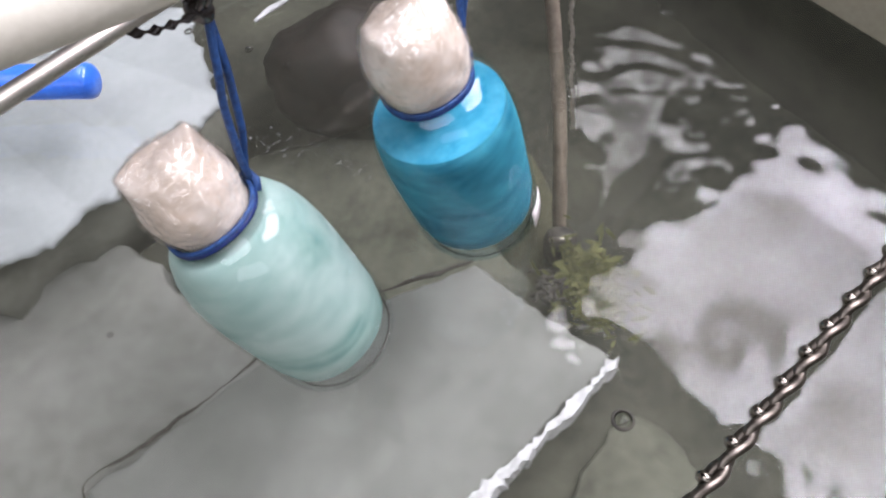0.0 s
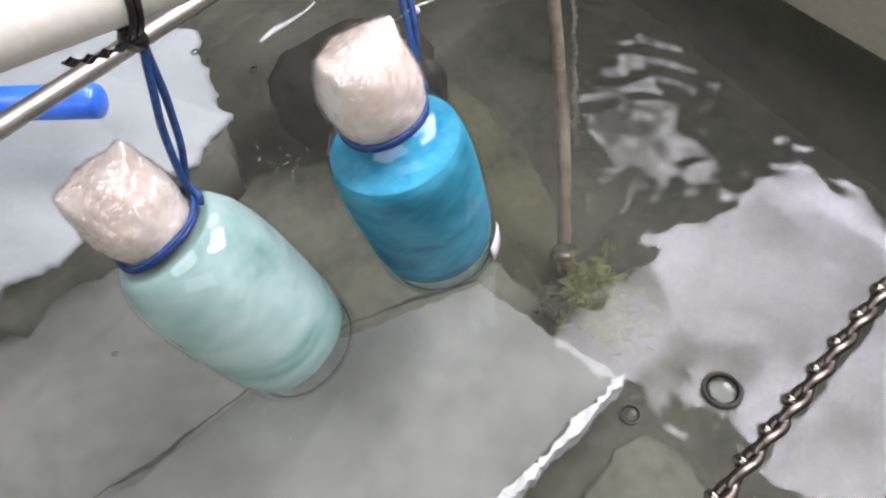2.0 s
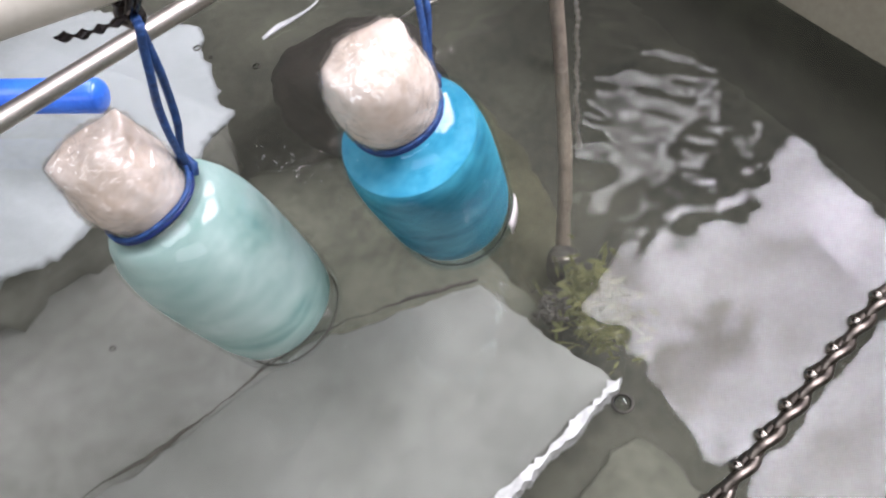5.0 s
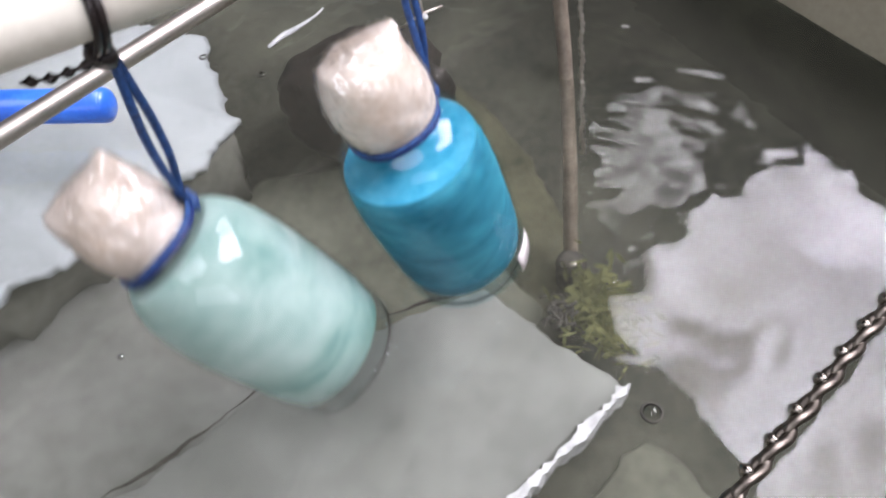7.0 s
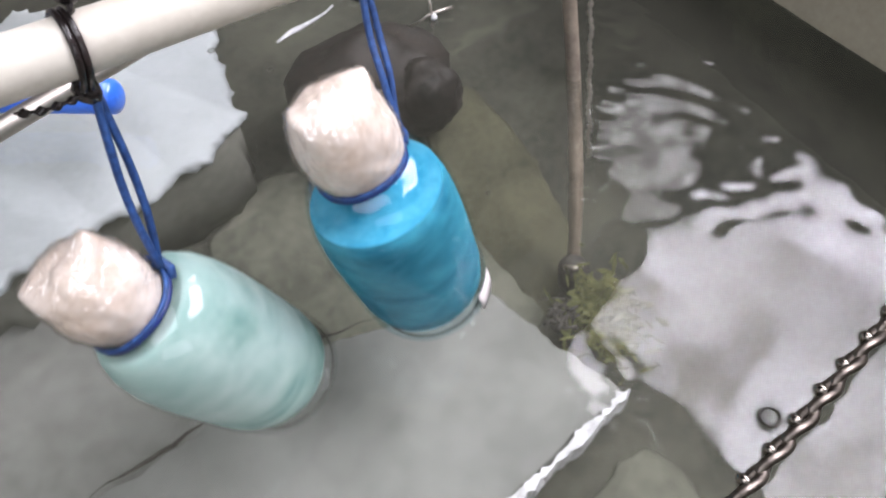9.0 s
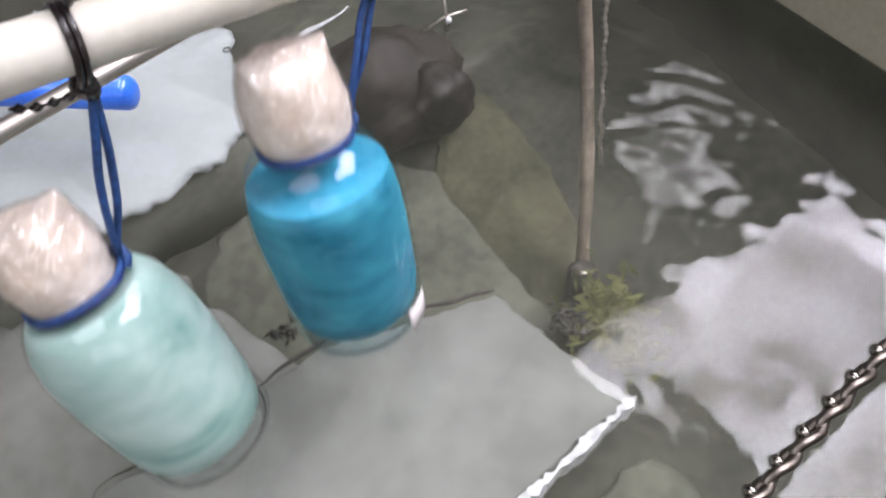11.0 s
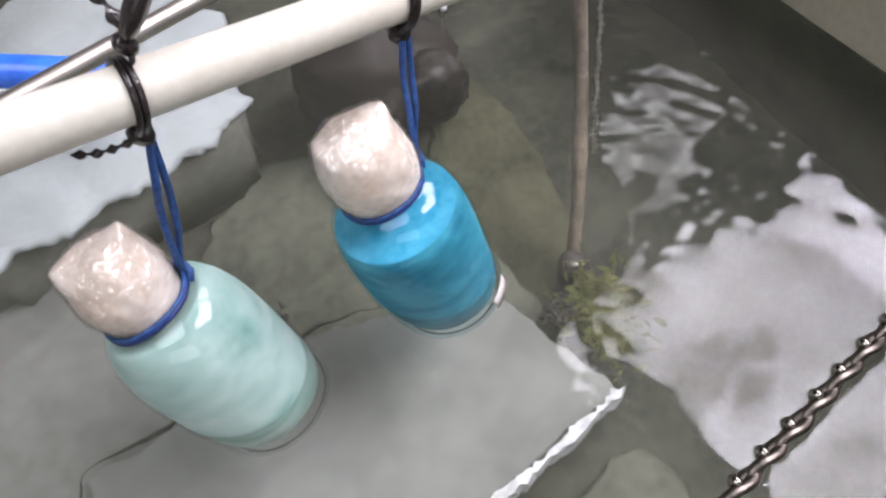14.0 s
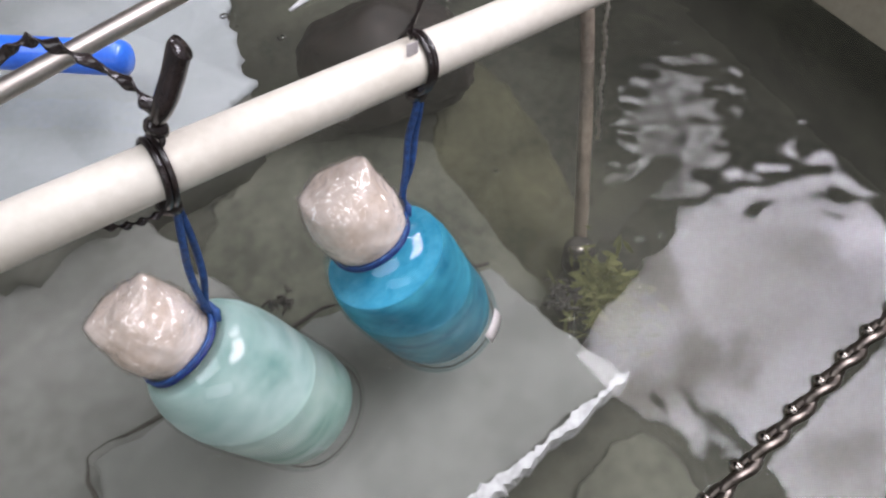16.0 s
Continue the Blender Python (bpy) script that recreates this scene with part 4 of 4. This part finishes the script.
BLUE_ROWS = [
    (0.0, pose(0.0076, 0.2579, 0.1122, -1.2, -10.7, 26.1)),
    (0.5, pose(0.0156, 0.2562, 0.1227, -5.9, -3.5, 26.1)),
    (1.0, pose(0.0065, 0.2635, 0.1328, -11.0, -3.7, 25.3)),
    (1.5, pose(-0.0100, 0.2606, 0.1243, -4.5, -6.9, 26.3)),
    (2.0, pose(-0.0165, 0.2578, 0.1089, -2.1, -7.9, 26.4)),
    (2.5, pose(-0.0079, 0.2409, 0.0971, 4.7, -12.8, 26.4)),
    (3.0, pose(-0.0184, 0.2465, 0.0978, -1.7, -12.7, 25.9)),
    (3.5, pose(-0.0095, 0.2458, 0.1064, 0.3, -9.5, 26.6)),
    (5.8, pose(-0.0112, 0.2461, 0.1201, 7.4, -18.6, 25.2)),
    (6.0, pose(0.0004, 0.2399, 0.1159, 1.5, -16.1, 25.6)),
    (6.2, pose(-0.0224, 0.2403, 0.1124, -7.3, -7.6, 25.4)),
    (6.3, pose(-0.0365, 0.2427, 0.1133, -7.6, -5.1, 25.5)),
    (6.5, pose(-0.0503, 0.2659, 0.1318, -9.8, -6.5, 25.6)),
    (6.7, pose(-0.0284, 0.2696, 0.1358, 4.7, -12.0, 26.7)),
    (6.8, pose(-0.0224, 0.2638, 0.1341, 3.9, -18.1, 25.3)),
    (7.0, pose(-0.0144, 0.2468, 0.1171, -5.3, -12.1, 25.6)),
    (7.2, pose(-0.0400, 0.2387, 0.1091, -3.6, -3.1, 26.4)),
    (7.3, pose(-0.0511, 0.2448, 0.1167, -0.3, 2.6, 28.1)),
    (7.5, pose(-0.0538, 0.2689, 0.1361, -1.5, -4.7, 27.3)),
    (7.7, pose(-0.0290, 0.2623, 0.1274, 8.7, -20.0, 24.7)),
    (7.8, pose(-0.0139, 0.2527, 0.1201, 7.2, -16.8, 25.6)),
    (8.0, pose(-0.0175, 0.2286, 0.1012, -8.1, -8.7, 25.2)),
    (8.2, pose(-0.0501, 0.2357, 0.1065, -5.0, 0.2, 26.2)),
    (8.5, pose(-0.0536, 0.2677, 0.1369, -1.3, -4.8, 27.3)),
    (8.9, pose(-0.0345, 0.2314, 0.1023, -4.3, -9.4, 25.7)),
    (9.4, pose(-0.0419, 0.2630, 0.1285, 4.7, -12.0, 26.7)),
    (9.8, pose(-0.0315, 0.2222, 0.1021, -8.2, -6.9, 24.9)),
    (10.3, pose(-0.0543, 0.2649, 0.1287, 1.1, -3.9, 27.5)),
    (10.5, pose(-0.0343, 0.2519, 0.1196, -4.7, -24.2, 25.1)),
    (10.7, pose(-0.0289, 0.2204, 0.1004, -4.1, -16.5, 25.4)),
    (10.8, pose(-0.0403, 0.2193, 0.1016, -8.8, -6.3, 24.7)),
    (11.0, pose(-0.0635, 0.2412, 0.1202, -9.8, 2.0, 24.5)),
    (11.2, pose(-0.0527, 0.2633, 0.1293, 0.4, -10.4, 26.5)),
    (11.3, pose(-0.0327, 0.2609, 0.1261, 3.6, -15.3, 26.0)),
    (11.5, pose(-0.0181, 0.2326, 0.1134, -8.7, -22.4, 25.6)),
    (11.7, pose(-0.0319, 0.2068, 0.0951, -4.0, -5.8, 25.6)),
    (11.8, pose(-0.0392, 0.2065, 0.0908, -2.3, -1.1, 26.1)),
    (12.0, pose(-0.0422, 0.2259, 0.0988, -4.7, -5.7, 25.5)),
    (12.2, pose(-0.0280, 0.2313, 0.0988, 0.6, -19.3, 25.2)),
    (12.3, pose(-0.0278, 0.2345, 0.1061, -2.4, -17.4, 25.4)),
    (12.5, pose(-0.0353, 0.2329, 0.1065, -7.5, -5.8, 25.0)),
    (12.7, pose(-0.0468, 0.2366, 0.1006, -4.3, -5.5, 26.0)),
    (12.8, pose(-0.0457, 0.2397, 0.1023, -1.9, -8.3, 26.2)),
    (13.0, pose(-0.0362, 0.2401, 0.1033, -4.0, -11.4, 25.8)),
    (13.2, pose(-0.0384, 0.2503, 0.1059, -5.3, -12.1, 25.7)),
    (13.5, pose(-0.0483, 0.2516, 0.1016, -10.8, -3.9, 25.1)),
    (13.7, pose(-0.0486, 0.2453, 0.0879, -6.8, -8.3, 25.9)),
    (14.0, pose(-0.0318, 0.2398, 0.0755, -4.3, -13.2, 25.7)),
    (14.2, pose(-0.0336, 0.2376, 0.0685, -2.0, -15.0, 25.6)),
    (14.5, pose(-0.0496, 0.2363, 0.0616, -11.0, -10.1, 25.2)),
    (15.0, pose(-0.0445, 0.2276, 0.0494, -4.2, -16.7, 25.3)),
    (15.5, pose(-0.0408, 0.2244, 0.0447, -6.4, -16.1, 25.3)),
    (16.0, pose(-0.0450, 0.2250, 0.0434, -8.4, -14.4, 25.4)),
]
MILKY_CORD_ROWS = [
    (0.0, pose(-0.0781, 0.2177, 0.1137, 3.0, 8.3, 25.2)),
    (0.5, pose(-0.0783, 0.2284, 0.1275, 6.9, 10.6, 25.6)),
    (1.0, pose(-0.0961, 0.2376, 0.1371, 5.8, 14.7, 25.7)),
    (1.5, pose(-0.1081, 0.2284, 0.1292, 1.8, 13.8, 25.2)),
    (2.0, pose(-0.1085, 0.2290, 0.1119, 7.0, 8.8, 25.5)),
    (2.5, pose(-0.1073, 0.2179, 0.1003, 3.8, 8.9, 25.3)),
    (3.0, pose(-0.1062, 0.2178, 0.0970, 2.8, 8.6, 25.2)),
    (3.5, pose(-0.1064, 0.2256, 0.1053, 4.0, 9.1, 25.3)),
    (5.8, pose(-0.1044, 0.2315, 0.1276, 20.9, 4.0, 25.7)),
    (6.0, pose(-0.0964, 0.2145, 0.1228, 10.4, 3.4, 25.3)),
    (6.2, pose(-0.1127, 0.1963, 0.1076, -27.3, 8.8, 22.8)),
    (6.3, pose(-0.1264, 0.1976, 0.1048, -27.4, 15.4, 21.2)),
    (6.5, pose(-0.1370, 0.2260, 0.1298, 18.5, 15.7, 27.6)),
    (6.7, pose(-0.1155, 0.2444, 0.1402, 30.6, 4.8, 26.3)),
    (6.8, pose(-0.1060, 0.2444, 0.1415, 29.9, -1.4, 24.6)),
    (7.0, pose(-0.1072, 0.2146, 0.1266, 12.3, 2.7, 25.3)),
    (7.2, pose(-0.1325, 0.1945, 0.1044, -27.7, 17.2, 20.7)),
    (7.3, pose(-0.1459, 0.2101, 0.1138, -9.4, 22.0, 23.2)),
    (7.5, pose(-0.1412, 0.2359, 0.1337, 22.3, 13.9, 27.8)),
    (7.7, pose(-0.1166, 0.2380, 0.1329, 27.5, 3.5, 25.8)),
    (7.8, pose(-0.1067, 0.2253, 0.1256, 19.9, 1.2, 25.2)),
    (8.0, pose(-0.1129, 0.1941, 0.1089, -4.1, 5.0, 24.8)),
    (8.2, pose(-0.1423, 0.1980, 0.1017, -20.4, 19.8, 21.4)),
    (8.5, pose(-0.1405, 0.2351, 0.1343, 22.8, 13.3, 27.7)),
    (8.9, pose(-0.1252, 0.1889, 0.1015, -15.5, 9.9, 23.6)),
    (9.4, pose(-0.1268, 0.2298, 0.1263, 25.4, 7.5, 26.7)),
    (9.8, pose(-0.1193, 0.1840, 0.1015, -11.8, 5.1, 24.5)),
    (10.3, pose(-0.1381, 0.2239, 0.1182, 22.7, 11.9, 27.4)),
    (10.5, pose(-0.1211, 0.2183, 0.1203, 24.6, 1.8, 25.4)),
    (10.7, pose(-0.1175, 0.1812, 0.1014, -6.2, 3.2, 24.8)),
    (10.8, pose(-0.1238, 0.1775, 0.0976, -17.7, 6.0, 24.1)),
    (11.0, pose(-0.1463, 0.1972, 0.1106, 2.3, 18.6, 25.4)),
    (11.2, pose(-0.1343, 0.2231, 0.1178, 22.2, 9.4, 26.8)),
    (11.3, pose(-0.1215, 0.2270, 0.1237, 29.2, 4.2, 26.1)),
    (11.5, pose(-0.0989, 0.2052, 0.1192, 17.3, -3.2, 24.5)),
    (11.7, pose(-0.1103, 0.1724, 0.0914, -24.6, 4.8, 23.9)),
    (11.8, pose(-0.1202, 0.1726, 0.0842, -13.0, 14.5, 23.3)),
    (12.0, pose(-0.1359, 0.1879, 0.0932, 3.9, 18.7, 25.6)),
    (12.2, pose(-0.1276, 0.1956, 0.0973, 12.1, 11.5, 26.2)),
    (12.3, pose(-0.1214, 0.1973, 0.1062, 12.6, 10.1, 26.1)),
    (12.5, pose(-0.1136, 0.1961, 0.1072, 10.8, 6.5, 25.6)),
    (12.7, pose(-0.1211, 0.1923, 0.0977, 3.5, 11.2, 25.3)),
    (12.8, pose(-0.1263, 0.1973, 0.1016, 6.0, 12.6, 25.7)),
    (13.0, pose(-0.1328, 0.2059, 0.1067, 12.0, 13.5, 26.4)),
    (13.2, pose(-0.1345, 0.2108, 0.1086, 12.5, 13.4, 26.5)),
    (13.5, pose(-0.1235, 0.2026, 0.1035, 5.5, 9.5, 25.5)),
    (13.7, pose(-0.1245, 0.2001, 0.0900, 1.5, 10.7, 25.1)),
    (14.0, pose(-0.1262, 0.1994, 0.0806, 4.3, 11.6, 25.4)),
    (14.2, pose(-0.1271, 0.1910, 0.0701, -0.3, 11.2, 25.0)),
    (14.5, pose(-0.1283, 0.1895, 0.0672, 3.5, 10.6, 25.3)),
    (15.0, pose(-0.1293, 0.1885, 0.0600, 10.3, 9.6, 25.9)),
    (15.5, pose(-0.1245, 0.1790, 0.0519, 4.5, 12.4, 25.5)),
    (16.0, pose(-0.1234, 0.1831, 0.0535, 6.8, 9.6, 25.6)),
]
BLUE_CORD_ROWS = [
    (0.0, pose(0.0275, 0.2678, 0.1235, -15.1, 11.2, 23.5)),
    (0.5, pose(0.0364, 0.2672, 0.1311, -20.9, 9.9, 23.2)),
    (1.0, pose(0.0272, 0.2747, 0.1412, -26.8, 8.9, 22.9)),
    (1.5, pose(0.0104, 0.2712, 0.1342, -25.8, 9.6, 22.8)),
    (2.0, pose(0.0038, 0.2682, 0.1191, -20.6, 9.9, 23.2)),
    (2.5, pose(0.0120, 0.2501, 0.1092, -32.0, 6.6, 23.1)),
    (3.0, pose(0.0012, 0.2562, 0.1099, -26.5, 14.4, 21.6)),
    (3.5, pose(0.0106, 0.2558, 0.1172, -33.8, 9.5, 22.1)),
    (5.8, pose(0.0077, 0.2540, 0.1344, -17.5, 11.0, 23.3)),
    (6.0, pose(0.0196, 0.2489, 0.1293, -21.1, 1.6, 24.7)),
    (6.2, pose(-0.0022, 0.2509, 0.1225, -52.3, 5.1, 22.5)),
    (6.3, pose(-0.0159, 0.2535, 0.1224, -53.5, 13.0, 18.4)),
    (6.5, pose(-0.0300, 0.2769, 0.1413, 7.1, 22.9, 26.4)),
    (6.7, pose(-0.0085, 0.2790, 0.1476, 9.7, 13.6, 26.2)),
    (6.8, pose(-0.0035, 0.2722, 0.1482, 3.9, 10.9, 25.4)),
    (7.0, pose(0.0052, 0.2569, 0.1289, -10.5, 0.6, 24.9)),
    (7.2, pose(-0.0191, 0.2496, 0.1174, -51.9, 12.8, 18.8)),
    (7.3, pose(-0.0297, 0.2563, 0.1226, -38.0, 19.5, 18.2)),
    (7.5, pose(-0.0332, 0.2798, 0.1450, 5.5, 22.9, 26.1)),
    (7.7, pose(-0.0102, 0.2698, 0.1421, 2.6, 13.5, 25.3)),
    (7.8, pose(0.0054, 0.2610, 0.1337, -7.1, 1.8, 24.9)),
    (8.0, pose(0.0026, 0.2391, 0.1117, -28.2, 0.1, 25.0)),
    (8.2, pose(-0.0289, 0.2469, 0.1134, -48.3, 17.3, 17.2)),
    (8.5, pose(-0.0329, 0.2786, 0.1459, 6.2, 22.8, 26.3)),
    (8.9, pose(-0.0144, 0.2417, 0.1132, -38.8, 7.2, 22.5)),
    (9.4, pose(-0.0219, 0.2724, 0.1403, 12.0, 17.5, 26.9)),
    (9.8, pose(-0.0110, 0.2328, 0.1119, -35.3, 4.5, 23.6)),
    (10.3, pose(-0.0334, 0.2756, 0.1373, 18.7, 21.8, 28.6)),
    (10.5, pose(-0.0173, 0.2605, 0.1358, 11.4, 9.1, 25.9)),
    (10.7, pose(-0.0101, 0.2299, 0.1139, -29.5, 2.9, 24.2)),
    (10.8, pose(-0.0198, 0.2299, 0.1111, -40.4, 7.7, 22.2)),
    (11.0, pose(-0.0419, 0.2524, 0.1262, -13.5, 27.4, 21.7)),
    (11.2, pose(-0.0327, 0.2732, 0.1405, 19.3, 22.8, 28.9)),
    (11.3, pose(-0.0133, 0.2699, 0.1391, 18.1, 8.5, 26.4)),
    (11.5, pose(-0.0009, 0.2420, 0.1290, -3.7, 7.7, 24.8)),
    (11.7, pose(-0.0112, 0.2172, 0.1044, -50.4, 11.4, 19.6)),
    (11.8, pose(-0.0178, 0.2172, 0.0983, -40.4, 22.0, 16.8)),
    (12.0, pose(-0.0215, 0.2364, 0.1082, -21.9, 20.4, 21.0)),
    (12.2, pose(-0.0096, 0.2399, 0.1133, -14.9, 8.8, 23.9)),
    (12.3, pose(-0.0091, 0.2437, 0.1200, -8.8, 10.9, 24.2)),
    (12.5, pose(-0.0146, 0.2436, 0.1158, -3.6, 15.9, 24.5)),
    (12.7, pose(-0.0261, 0.2473, 0.1099, -6.3, 23.5, 23.7)),
    (12.8, pose(-0.0254, 0.2500, 0.1127, -7.2, 21.1, 23.7)),
    (13.0, pose(-0.0165, 0.2502, 0.1149, -12.6, 12.0, 23.7)),
    (13.2, pose(-0.0189, 0.2605, 0.1178, -6.9, 10.7, 24.3)),
    (13.5, pose(-0.0276, 0.2628, 0.1100, 1.2, 16.8, 25.2)),
    (13.7, pose(-0.0285, 0.2560, 0.0982, -8.2, 20.1, 23.5)),
    (14.0, pose(-0.0124, 0.2497, 0.0878, -15.9, 8.5, 23.8)),
    (14.2, pose(-0.0144, 0.2471, 0.0814, -18.1, 7.0, 23.9)),
    (14.5, pose(-0.0299, 0.2471, 0.0726, -4.7, 16.8, 24.3)),
    (15.0, pose(-0.0257, 0.2370, 0.0630, -5.0, 14.4, 24.4)),
    (15.5, pose(-0.0221, 0.2342, 0.0581, -7.3, 17.1, 23.9)),
    (16.0, pose(-0.0260, 0.2352, 0.0561, -4.3, 17.6, 24.3)),
]
TIE_GAP = 0.1195


def motions():
    walk(pipe, PIPE_ROWS)
    walk(strap_milky, PIPE_ROWS)
    walk(strap_blue, [(t, m @ pose(TIE_GAP, 0, 0)) for t, m in PIPE_ROWS])
    walk(bottle_milky, MILKY_ROWS)
    walk(bottle_blue, BLUE_ROWS)
    walk(cord_milky, MILKY_CORD_ROWS)
    walk(cord_blue, BLUE_CORD_ROWS)
    low = -0.185
    walk(bubble_a, [(0, pose(0.13, 0.155, low)), (1.0, pose(0.128, 0.150, low)), (1.2, pose(0.125, 0.147, 0.001)), (1.5, pose(0.125, 0.142, 0.001)), (2.0, pose(0.126, 0.136, 0.001)),
                    (2.5, pose(0.127, 0.131, 0.001)), (3.0, pose(0.147, 0.133, 0.001)), (3.5, pose(0.164, 0.143, 0.001)), (3.7, pose(0.173, 0.147, 0.001)),
                    (5.0, pose(0.24, 0.12, 0.001)), (16, pose(0.26, 0.10, 0.001))])
    walk(bubble_b, [(0, pose(0.074, 0.120, 0.001)), (2.0, pose(0.078, 0.132, 0.001)), (6.0, pose(0.078, 0.140, 0.001)), (6.3, pose(0.091, 0.135, 0.001)), (8.0, pose(0.081, 0.143, 0.001)),
                    (8.2, pose(0.095, 0.148, 0.001)), (10.3, pose(0.16, 0.08, 0.001)), (12.5, pose(0.13, 0.07, 0.001)), (13.5, pose(0.114, 0.111, 0.001)), (14.2, pose(0.12, 0.06, 0.001)), (16, pose(0.13, 0.03, 0.001))])
    walk(bubble_c, [(0, pose(0.15, 0.20, low)), (2.6, pose(0.145, 0.197, low)), (2.9, pose(0.142, 0.194, 0.001)), (3.0, pose(0.141, 0.192, 0.001)), (3.2, pose(0.146, 0.186, 0.001)),
                    (3.4, pose(0.150, 0.183, low)), (16, pose(0.150, 0.183, low))])
    x, y = 0.116, 0.220
    walk(bubble_large, [(0, pose(x, y, low)), (2.7, pose(x, y, low)), (2.9, pose(x, y, 0.001)), (3.1, pose(x, y, 0.001)), (3.3, pose(x, y, low)), (16, pose(x, y, low))])
    x, y = 0.113, 0.139
    walk(bubble_small, [(0, pose(x, y, low)), (2.6, pose(x, y, low)), (2.8, pose(x, y, 0.001)), (3.2, pose(x, y, 0.001)), (3.4, pose(x, y, low)), (16, pose(x, y, low))])
    # the glint trail sinks under the tank floor once the dipping begins
    walk(foam, [(0, pose(0, 0, 0)), (3.5, pose(0.004, -0.004, 0)), (5.8, pose(0.008, -0.006, 0)), (6.6, pose(0.02, -0.01, low + 0.002)), (16, pose(0.02, -0.01, low + 0.002))])
    # the ripples drift under the dipping
    drift = []
    for i in range(65):
        t = i * 0.25
        busy = max(0.0, min(1.0, (t - 5.5) / 1.0, (13.8 - t) / 1.2))
        x = 0.016 * math.sin(t * 0.9) + 0.022 * busy * math.sin(t * 4.1)
        y = 0.016 * math.sin(t * 0.63 + 0.7) + 0.022 * busy * math.sin(t * 3.3 + 1.0)
        drift.append((t, TANK @ pose(x, y, 0, 0.35 * busy * math.sin(t * 5.0), 0.35 * busy * math.sin(t * 4.2 + 2.0), 0)))
    walk(water, drift)


motions()
